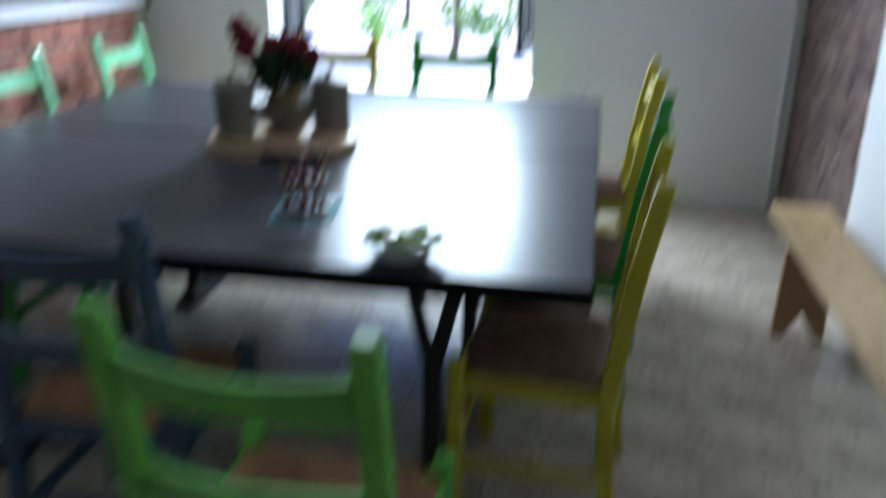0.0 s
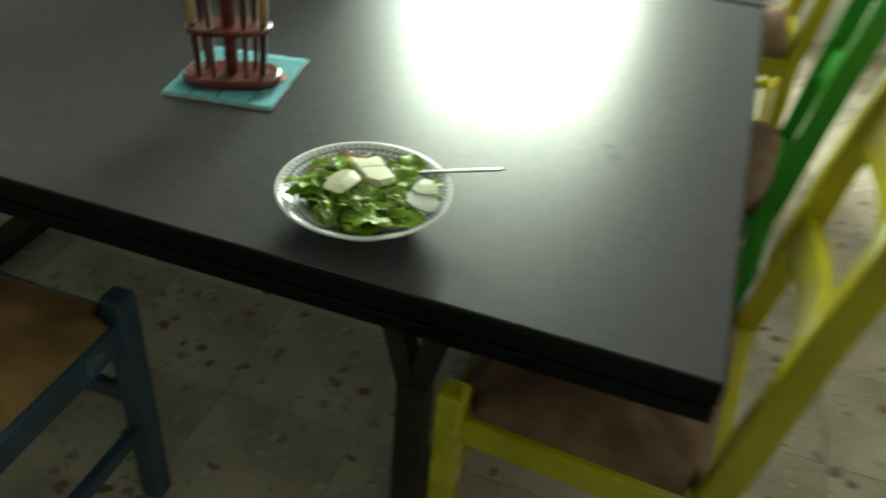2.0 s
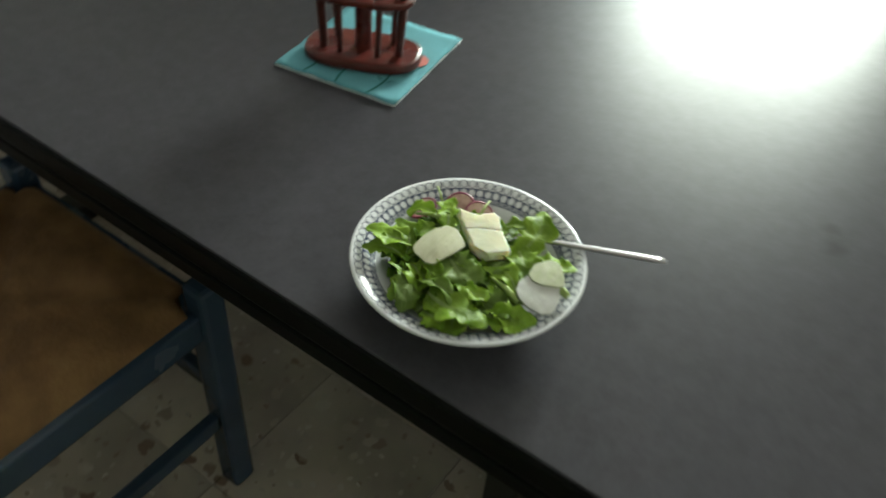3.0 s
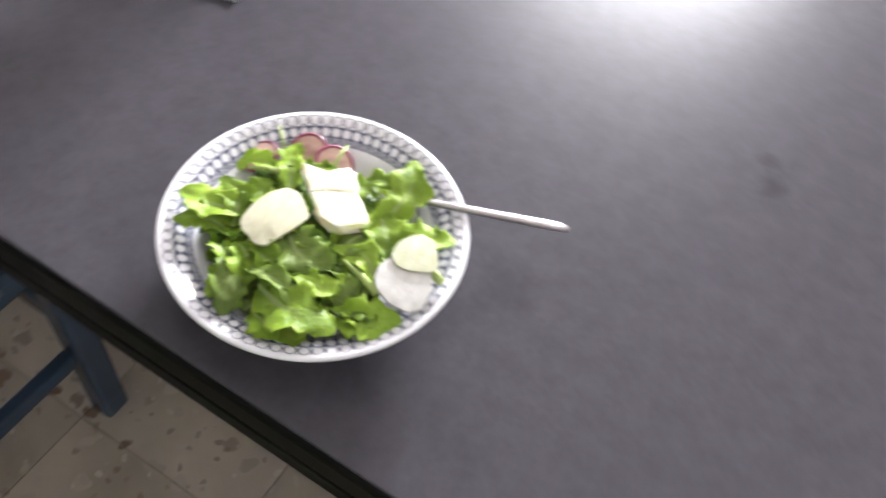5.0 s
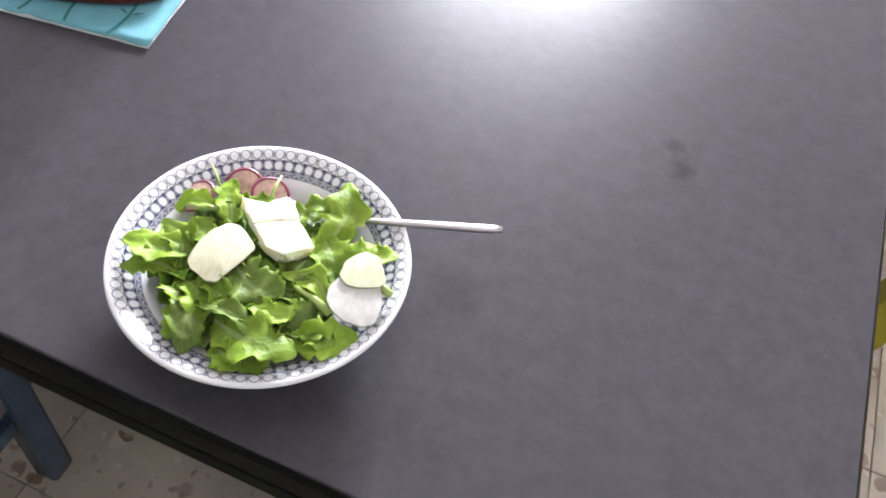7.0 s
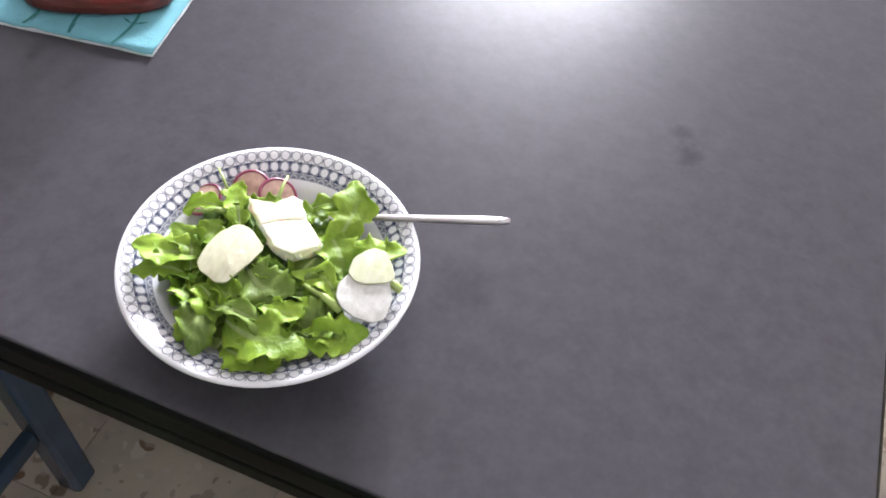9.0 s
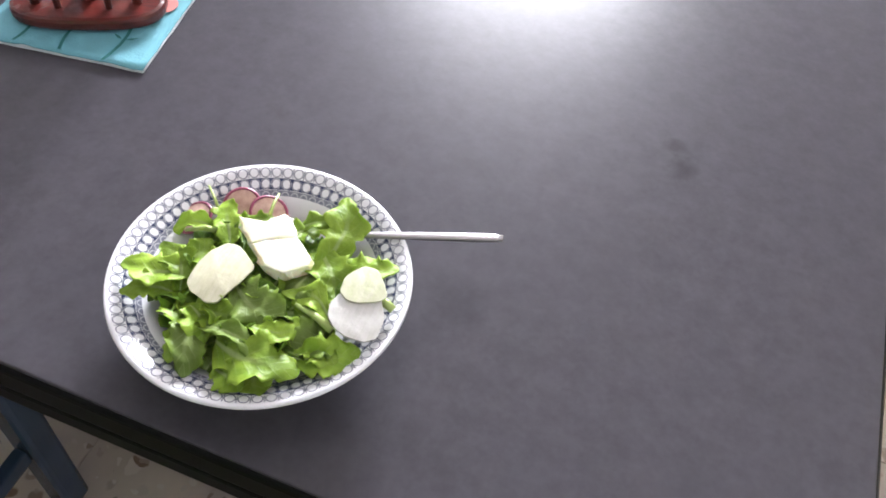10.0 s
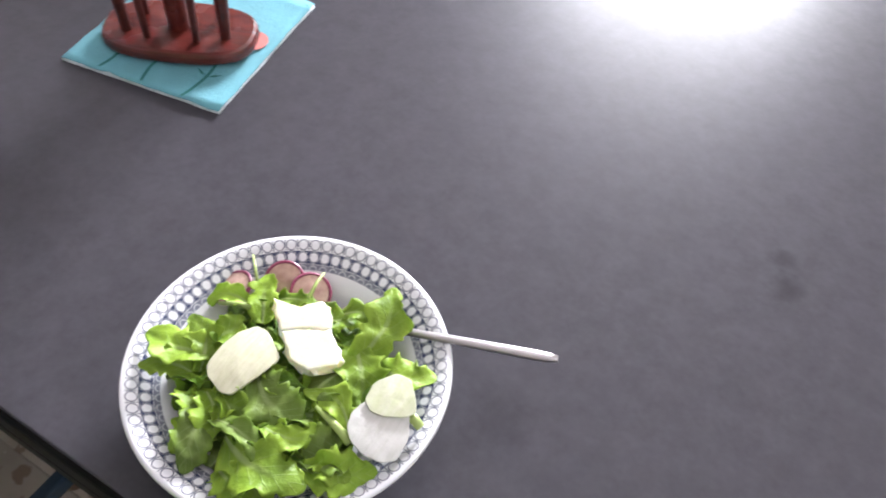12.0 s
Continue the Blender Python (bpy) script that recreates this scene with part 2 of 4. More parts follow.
def lettuce(name, light, dark, edge, rib=(0.45, 0.56, 0.24)):
    """Wet lettuce: pale rib and side veins, blotchy green that brightens at the thin margin, light shining through."""
    m = material(name, light, 0.44, spec=0.30, vary=0.15, scale=48, second=dark, bump=0.30, bump_scale=210, per_piece=0.20)
    n, l = m.node_tree.nodes, m.node_tree.links
    b = n["Principled BSDF"]
    color = b.inputs["Base Color"].links[0].from_socket

    def calc(op, a, c, d=0.0):
        q = n.new("ShaderNodeMath")
        q.operation = op
        for k, v in enumerate((a, c, d)):
            if isinstance(v, (int, float)):
                q.inputs[k].default_value = v
            else:
                l.new(v, q.inputs[k])
        return q.outputs[0]

    def ease(v, lo, hi, a, c):
        q = node(m, "ShaderNodeMapRange", From_Min=lo, From_Max=hi, To_Min=a, To_Max=c)
        q.interpolation_type = "SMOOTHSTEP"
        l.new(v, q.inputs["Value"])
        return q.outputs["Result"]

    def blend(fac, a, c):
        q = n.new("ShaderNodeMix")
        q.data_type = "RGBA"
        l.new(fac, q.inputs["Factor"])
        l.new(a, q.inputs["A"])
        q.inputs["B"].default_value = (*c, 1)
        return q.outputs["Result"]

    rim, along = n.new("ShaderNodeAttribute"), n.new("ShaderNodeAttribute")
    rim.attribute_name, along.attribute_name = "rim", "along"
    r_, t_ = rim.outputs["Fac"], along.outputs["Fac"]
    color = blend(ease(r_, 0.55, 1.0, 0.0, 0.75), color, edge)
    # side veins run forward from the rib; both fade towards the margin
    saw = calc("ABSOLUTE", calc("SUBTRACT", calc("FRACT", calc("MULTIPLY_ADD", t_, 6.5, calc("MULTIPLY", r_, -2.4)), 0.0), 0.5), 0.0)
    vein = calc("MULTIPLY", ease(saw, 0.0, 0.12, 0.22, 0.0), ease(r_, 0.2, 0.9, 1.0, 0.0))
    stalk = calc("MULTIPLY", ease(r_, 0.03, 0.18, 0.75, 0.0), ease(t_, 0.15, 0.85, 1.0, 0.05))
    lines = calc("MAXIMUM", vein, stalk)
    color = blend(lines, color, rib)
    l.new(color, b.inputs["Base Color"])
    bp = node(m, "ShaderNodeBump", Strength=0.5, Distance=0.0012)
    l.new(lines, bp.inputs["Height"])
    l.new(b.inputs["Normal"].links[0].from_socket, bp.inputs["Normal"])
    l.new(bp.outputs["Normal"], b.inputs["Normal"])
    tr = n.new("ShaderNodeBsdfTranslucent")
    l.new(color, tr.inputs["Color"])
    sh = n.new("ShaderNodeMixShader")
    sh.inputs[0].default_value = 0.32
    l.new(b.outputs[0], sh.inputs[1])
    l.new(tr.outputs[0], sh.inputs[2])
    l.new(sh.outputs[0], n["Material Output"].inputs["Surface"])
    return m


def porcelain():
    """White glazed porcelain with two printed rows of rings in blue grey on the rim."""
    m = material("white porcelain with blue ring print", (0.80, 0.80, 0.83), 0.15, vary=0.01)
    n, l = m.node_tree.nodes, m.node_tree.links
    b = n["Principled BSDF"]

    def math_(op, a, c=None):
        q = n.new("ShaderNodeMath")
        q.operation = op
        for i, v in enumerate((a, c)):
            if v is None:
                continue
            if isinstance(v, (int, float)):
                q.inputs[i].default_value = v
            else:
                l.new(v, q.inputs[i])
        return q.outputs[0]

    co = n.new("ShaderNodeTexCoord")
    sep = n.new("ShaderNodeSeparateXYZ")
    l.new(co.outputs["Object"], sep.inputs[0])
    x, y = sep.outputs[0], sep.outputs[1]
    r = math_("SQRT", math_("ADD", math_("MULTIPLY", x, x), math_("MULTIPLY", y, y)))
    ang = math_("ARCTAN2", y, x)
    count = 72
    u = math_("MULTIPLY", ang, count / (2 * math.pi))
    u = math_("SUBTRACT", math_("FRACT", math_("ADD", u, 100.0)), 0.5)

    def ring(radius):
        v = math_("DIVIDE", math_("SUBTRACT", r, radius), 2 * math.pi * radius / count)
        return math_("SQRT", math_("ADD", math_("MULTIPLY", u, u), math_("MULTIPLY", v, v))), v

    d1, v1 = ring(0.0900)
    d2, v2 = ring(0.0978)
    band1 = math_("LESS_THAN", math_("ABSOLUTE", v1), 0.50)
    dot1 = math_("LESS_THAN", d1, 0.365)
    dark1 = math_("MULTIPLY", band1, math_("SUBTRACT", 1.0, dot1))
    halo1 = math_("MULTIPLY", math_("LESS_THAN", math_("ABSOLUTE", math_("SUBTRACT", d1, 0.455)), 0.025), band1)
    dark1 = math_("MULTIPLY", dark1, math_("SUBTRACT", 1.0, math_("MULTIPLY", halo1, 0.6)))
    ring2 = math_("LESS_THAN", math_("ABSOLUTE", math_("SUBTRACT", d2, 0.40)), 0.050)
    au = math_("ABSOLUTE", u)
    tick = math_("MULTIPLY", math_("GREATER_THAN", au, 0.455), math_("LESS_THAN", math_("ABSOLUTE", v2), 0.42))
    dark2 = math_("MAXIMUM", ring2, tick)
    # innermost half row of dark scallops
    d3, v3 = ring(0.0822)
    band3 = math_("MULTIPLY", math_("LESS_THAN", math_("ABSOLUTE", v3), 0.5), math_("GREATER_THAN", v3, -0.02))
    line3 = math_("LESS_THAN", math_("ABSOLUTE", math_("SUBTRACT", d3, 0.36)), 0.05)
    dark3 = math_("MULTIPLY", band3, math_("SUBTRACT", 0.80, math_("MULTIPLY", line3, 0.45)))
    dark1 = math_("MAXIMUM", dark1, dark3)
    mix = n.new("ShaderNodeMix")
    mix.data_type = "RGBA"
    mix.inputs["A"].default_value, mix.inputs["B"].default_value = (0.80, 0.80, 0.83, 1), (0.045, 0.058, 0.120, 1)
    l.new(dark1, mix.inputs["Factor"])
    mix2 = n.new("ShaderNodeMix")
    mix2.data_type = "RGBA"
    mix2.inputs["B"].default_value = (0.13, 0.135, 0.19, 1)
    l.new(math_("MULTIPLY", dark2, 0.85), mix2.inputs["Factor"])
    l.new(mix.outputs["Result"], mix2.inputs["A"])
    l.new(mix2.outputs["Result"], b.inputs["Base Color"])
    return m


LAMINATE = laminate()
TILE = terrazzo()
RUSH_BROWN = rush("brown rush", (0.20, 0.105, 0.06), (0.11, 0.055, 0.03))
RUSH_TAN = rush("tan rush", (0.30, 0.155, 0.055), (0.17, 0.08, 0.025))
PORCELAIN = porcelain()
LETTUCE_MID = lettuce("fresh lettuce", (0.240, 0.390, 0.030), (0.150, 0.285, 0.015), (0.310, 0.480, 0.036))
LETTUCE_BRIGHT = lettuce("bright lettuce", (0.300, 0.460, 0.042), (0.200, 0.360, 0.022), (0.355, 0.540, 0.050))
LETTUCE_DULL = lettuce("matt grey-green lettuce", (0.185, 0.275, 0.055), (0.130, 0.220, 0.030), (0.205, 0.345, 0.034))
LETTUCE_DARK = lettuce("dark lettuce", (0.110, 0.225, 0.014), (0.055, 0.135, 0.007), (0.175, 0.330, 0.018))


def paint(name, c):
    return material(name, c, 0.26, vary=0.08, scale=9, bump=0.12, bump_scale=45)


YELLOW = paint("yellow olive gloss paint", (0.42, 0.36, 0.012))
GREEN = paint("grass green gloss paint", (0.022, 0.24, 0.018))
LIME = paint("light green gloss paint", (0.13, 0.40, 0.045))
MINT = paint("mint green gloss paint", (0.22, 0.58, 0.30))
BLUE = paint("slate blue paint", (0.040, 0.070, 0.115))


# ---- builders ----
def mesh_of(name, bm, mat):
    me = bpy.data.meshes.new(name)
    bm.normal_update()
    bm.to_mesh(me)
    bm.free()
    me.materials.append(mat)
    return me


def part(name, bm, mat, parent=None, label="", smooth=False):
    """Link a bmesh as one mesh object under a thing or a part."""
    me = mesh_of(name, bm, mat)
    if smooth:
        for p in me.polygons:
            p.use_smooth = True
    ob = new(name, me)
    ob.parent = parent
    return tagged(ob, label)


def thing(name, m, label, category, group="", kind=""):
    ob = new(name)
    ob.empty_display_size = 0.05
    ob.matrix_world = m
    return tagged(ob, label, category, group, kind)


def box(bm, x0, x1, y0, y1, z0, z1, bevel=0.0, segments=2):
    m = Matrix.LocRotScale(((x0 + x1) / 2, (y0 + y1) / 2, (z0 + z1) / 2), None, (x1 - x0, y1 - y0, z1 - z0))
    made = bmesh.ops.create_cube(bm, size=1, matrix=m)["verts"]
    if bevel:
        edges = list({e for v in made for e in v.link_edges})
        bmesh.ops.bevel(bm, geom=edges, offset=bevel, segments=segments, affect="EDGES", profile=0.5)
    return bm


def boxed(*a, **k):
    return box(bmesh.new(), *a, **k)


def beam(bm, a, b, w, d, bevel=0.004, up=(0, 0, 1)):
    """A square-cut bar from a to b, w by d across."""
    a, b = Vector(a), Vector(b)
    z = (b - a).normalized()
    x = Vector(up).cross(z)
    if x.length < 1e-4:
        x = Vector((1, 0, 0))
    x.normalize()
    y = z.cross(x)
    m = Matrix((x, y, z)).transposed().to_4x4()
    m.translation = (a + b) / 2
    made = bmesh.ops.create_cube(bm, size=1, matrix=m @ Matrix.Diagonal((w, d, (b - a).length, 1)))["verts"]
    if bevel:
        edges = list({e for v in made for e in v.link_edges})
        bmesh.ops.bevel(bm, geom=edges, offset=bevel, segments=2, affect="EDGES", profile=0.5)
    return bm


def lathe(profile, steps=48, bm=None, center=(0, 0)):
    """Turn a profile of (radius, height) round z."""
    bm = bm or bmesh.new()
    rings = []
    for r, z in profile:
        if r < 1e-6:
            rings.append([bm.verts.new((center[0], center[1], z))])
        else:
            rings.append([bm.verts.new((center[0] + r * math.cos(2 * math.pi * i / steps), center[1] + r * math.sin(2 * math.pi * i / steps), z)) for i in range(steps)])
    for p, q in zip(rings, rings[1:]):
        for i in range(steps):
            j = (i + 1) % steps
            if len(p) == 1 and len(q) == 1:
                continue
            if len(p) == 1:
                bm.faces.new((p[0], q[j], q[i]))
            elif len(q) == 1:
                bm.faces.new((p[i], p[j], q[0]))
            else:
                bm.faces.new((p[i], p[j], q[j], q[i]))
    bmesh.ops.recalc_face_normals(bm, faces=bm.faces)
    return bm


def slab(outline, z0, z1, bevel=0.003):
    """A flat plate from an outline in x, y."""
    bm = bmesh.new()
    f = bm.faces.new([bm.verts.new((x, y, z0)) for x, y in outline])
    up = bmesh.ops.extrude_face_region(bm, geom=[f])["geom"]
    bmesh.ops.translate(bm, verts=[g for g in up if isinstance(g, bmesh.types.BMVert)], vec=(0, 0, z1 - z0))
    bmesh.ops.recalc_face_normals(bm, faces=bm.faces)
    if bevel:
        edges = [e for e in bm.edges if abs(e.verts[0].co.z - e.verts[1].co.z) < 1e-6]
        bmesh.ops.bevel(bm, geom=edges, offset=bevel, segments=2, affect="EDGES", profile=0.5)
    return bm


def oval(a, b, n=40, power=2.0):
    out = []
    for i in range(n):
        t = 2 * math.pi * i / n
        c, s = math.cos(t), math.sin(t)
        out.append((a * math.copysign(abs(c) ** (2 / power), c), b * math.copysign(abs(s) ** (2 / power), s)))
    return out


def tube(points, radius, steps=8, bm=None):
    """A round rod through points; radius may be a list."""
    bm = bm or bmesh.new()
    pts = [Vector(p) for p in points]
    rings = []
    for i, p in enumerate(pts):
        d = (pts[min(i + 1, len(pts) - 1)] - pts[max(i - 1, 0)]).normalized()
        x = d.orthogonal().normalized()
        y = d.cross(x)
        r = radius[i] if isinstance(radius, (list, tuple)) else radius
        rings.append([bm.verts.new(p + r * (math.cos(2 * math.pi * k / steps) * x + math.sin(2 * math.pi * k / steps) * y)) for k in range(steps)])
    for p, q in zip(rings, rings[1:]):
        off = min(range(steps), key=lambda o: sum((p[k].co - q[(k + o) % steps].co).length for k in range(steps)))
        for k in range(steps):
            bm.faces.new((p[k], p[(k + 1) % steps], q[(k + 1 + off) % steps], q[(k + off) % steps]))
    bm.faces.new(rings[0][::-1])
    bm.faces.new(rings[-1])
    bmesh.ops.recalc_face_normals(bm, faces=bm.faces)
    return bm


# ---- the room ----
X0, X1, Y0, Y1, H = -3.45, 1.0, -4.6, 3.12, 2.85
T = 0.45
WX0, WX1, WZ0, WZ1 = -1.915, -0.39, 0.58, 2.15


def structure(name, bm, mat, label):
    return tagged(part(name, bm, mat), label, kind="structure")


floor = structure("floor", boxed(X0 - T, X1 + T, Y0 - T, Y1 + T, -0.12, -0.006), GROUT, "beige chip-marble tiled floor with thin dark joints")
# never in view; added as a cover whose tone sets the light bounced down
structure("ceiling", boxed(X0 - T, X1 + T, Y0 - T, Y1 + T, H, H + 0.2), CEIL, "unseen off-white ceiling added to close the room")
bm = bmesh.new()
box(bm, X0 - T, WX0, Y1, Y1 + T, 0, H)
box(bm, WX1, X1 + T, Y1, Y1 + T, 0, H)
box(bm, WX0, WX1, Y1, Y1 + T, 0, WZ0)
box(bm, WX0, WX1, Y1, Y1 + T, WZ1, H)
structure("wall_north", bm, PLASTER, "thick white plastered wall with a deep window opening")
structure("wall_west", boxed(X0 - T, X0, Y0, Y1, 0, H), PLASTER, "white plastered wall behind the brick counter")
# out of view; its distance and tone are set to hold back bounced light
structure("wall_south", boxed(X0 - T, X1 + T, Y0 - T, Y0, 0, H), SOUTH, "unseen beige wall added to close the room")
# east wall: plaster up to the bare masonry, which is set back
YS = 1.74
east = structure("wall_east", boxed(X1, X1 + T, Y0, YS, 0, H), PLASTER, "white plastered wall ending at bare stone masonry")
bare = structure("wall_stone", boxed(X1 + 0.022, X1 + T, YS, Y1, 0, H), MORTAR, "bare rubble masonry of red-brown stones in mortar")
bm = bmesh.new()
rng = random.Random(5)
ys = [YS + rng.uniform(-0.005, 0.05) for _ in range(34)]
vs = []
for i in range(34):
    z = H * i / 33
    vs.append([bm.verts.new((X1 + 0.001, YS - 0.001, z)), bm.verts.new((X1 + 0.004 + rng.uniform(0, .004), ys[i], z)), bm.verts.new((X1 + 0.06, ys[i] + rng.uniform(0.015, 0.05), z))])
for p, q in zip(vs, vs[1:]):
    for k in (0, 1):
        bm.faces.new((p[k], p[k + 1], q[k + 1], q[k]))
bmesh.ops.recalc_face_normals(bm, faces=bm.faces)
part("plaster_edge", bm, PLASTER_RAW, east, "ragged pink broken plaster edge")
structure("trim", tube([(X1 - 0.035, Y1 - 0.03, 0), (X1 - 0.035, Y1 - 0.03, 1.2), (X1 - 0.035, Y1 - 0.03, H)], 0.014, 10), PLASTER, "white painted pipe running up the wall corner")

# ---- window ----
win = structure("window_1", boxed(WX0 + 0.002, WX1 - 0.002, Y1 + 0.005, Y1 + T + 0.05, WZ0 + 0.001, WZ0 + 0.03, bevel=0.006), PLASTER, "deep window with open dark casements and white sill")
yo = Y1 + 0.36
for name, a in (("window_frame", (WX0 + 0.003, WX0 + 0.07, yo, yo + 0.07, WZ0 + 0.03, WZ1 - 0.003)), ("window_frame", (WX1 - 0.07, WX1 - 0.003, yo, yo + 0.07, WZ0 + 0.03, WZ1 - 0.003)), ("window_frame", (WX0 + 0.07, WX1 - 0.07, yo, yo + 0.07, WZ0 + 0.03, WZ0 + 0.12)), ("window_frame", (WX0 + 0.07, WX1 - 0.07, yo, yo + 0.07, WZ1 - 0.08, WZ1 - 0.003))):
    part(name, boxed(*a, bevel=0.004), FRAME_WHITE, win, "grey-white painted frame bar")


def casement(m, width, label):
    """An open casement leaf: stiles and rails round a glass pane."""
    leaf = boxed(0, width, -0.02, 0.02, 0.82, 0.89, bevel=0.004)
    box(leaf, 0, width, -0.02, 0.02, WZ1 - 0.10, WZ1 - 0.03, bevel=0.004)
    box(leaf, 0, 0.05, -0.02, 0.02, 0.89, WZ1 - 0.10, bevel=0.004)
    box(leaf, width - 0.05, width, -0.02, 0.02, 0.89, WZ1 - 0.10, bevel=0.004)
    ob = part("casement", leaf, FRAME_DARK, win, label)
    ob.matrix_world = m
    return ob


# inward-opened leaves standing along the reveals
casement(pose(WX0 + 0.075, yo, 0, rz=-86), 0.40, "dark painted casement leaf opened inwards")
casement(pose(WX1 - 0.05, yo, 0, rz=-92), 0.42, "dark painted casement leaf opened inwards")

# ---- outside ----
tagged(part("ground", boxed(-150, 150, -150, 150, -0.5, -0.35), SOIL), "pale dry ground outside the house", kind="structure")


def tree(x, y, height, spread, seed):
    rng = random.Random(seed)
    t = thing("tree", pose(x, y, -0.35), "leafy green garden shrub tree outside the window", "tree", "garden trees")
    bm = tube([(0, 0, 0), (0.04, 0.02, height * 0.3), (-0.03, 0.05, height * 0.6), (0, 0, height * 0.85)], [0.07, 0.06, 0.045, 0.02], 8)
    for k in range(6):
        a = k * 1.05 + rng.random()
        z = height * rng.uniform(0.3, 0.6)
        tube([(0, 0, z), (math.cos(a) * spread * .4, math.sin(a) * spread * .4, z + .4), (math.cos(a) * spread * .8, math.sin(a) * spread * .8, z + .7)], [0.05, 0.035, 0.012], 6, bm)
    part("trunk", bm, BARK, t)
    verts, faces = [], []
    clumps = [(rng.gauss(0, spread * .55), rng.gauss(0, spread * .4), height * rng.uniform(.12, 1.0), rng.uniform(.22, .48)) for _ in range(34)]
    for cx, cy, cz, cr in clumps:
        for _ in range(110):
            d = Vector((rng.gauss(0, 1), rng.gauss(0, 1), rng.gauss(0, 1))).normalized() * cr * rng.random() ** .5
            p = Vector((cx, cy, cz)) + d
            u = Vector((rng.gauss(0, 1), rng.gauss(0, 1), rng.gauss(0, 1))).normalized()
            v = u.orthogonal().normalized()
            s = rng.uniform(.04, .08)
            i = len(verts)
            verts += [p - u * s, p + v * s * .5, p + u * s, p - v * s * .5]
            faces.append((i, i + 1, i + 2, i + 3))
    me = bpy.data.meshes.new("crown")
    me.from_pydata(verts, [], faces)
    me.materials.append(LEAF_TREE)
    tagged(new("crown", me), kind="stuff").parent = t


for k, (x, y, h, s) in enumerate(((-7.0, 15.0, 3.4, 1.6), (-2.3, 12.0, 3.6, 1.5), (-4.0, 16.0, 2.6, 1.6), (2.6, 14.0, 3.6, 1.7))):
    tree(x, y, h, s, 20 + k)


# ---- tables ----
def table(m, label, D):
    t = thing("dining_table", m, label, "table", "tables pushed together")
    L, top = 2.20, 0.75
    part("tabletop", boxed(-L, 0, 0, D, top - 0.006, top, bevel=0.0015), LAMINATE, t, "dark grey laminate top")
    part("edge_band", boxed(-L - 0.004, 0.004, -0.004, D + 0.003, top - 0.034, top - 0.0015, bevel=0.0055, segments=3), EDGE_BLACK, t, "black rounded edge round the top")
    part("frame_board", boxed(-L - 0.003, 0.003, -0.003, D + 0.002, top - 0.0585, top - 0.0365, bevel=0.003), EDGE_BLACK, t, "black board under the top")
    part("spacer", boxed(-L + 0.012, -0.012, 0.010, D - 0.012, top - 0.037, top - 0.033), EDGE_BLACK, t)
    for x in (-0.37, -1.60):
        for y in (0.16, 0.80):
            post = part("leg", boxed(x - 0.022, x + 0.022, y - 0.025, y + 0.025, 0.045, 0.46, bevel=0.003), METAL_BLACK, t, "black forked steel leg")
            part("fork_arm", beam(bmesh.new(), (x + 0.002, y + 0.002, 0.43), (x + 0.062, y + 0.002, 0.691), 0.036, 0.042, bevel=0.003, up=(0, 1, 0)), METAL_BLACK, post)
            part("fork_arm", beam(bmesh.new(), (x - 0.002, y - 0.002, 0.43), (x - 0.066, y - 0.002, 0.691), 0.030, 0.042, bevel=0.003, up=(0, 1, 0)), METAL_BLACK, post)
        part("foot", boxed(x - 0.035, x + 0.035, 0.07, 0.89, 0.0, 0.044, bevel=0.006), METAL_BLACK, t)
    return t


table(pose(0, 0, 0), "large black-grey laminate dining table on black forked legs", 1.130)
table(pose(0.0, 1.147, 0), "black-grey laminate dining table pushed against another one", 1.072)


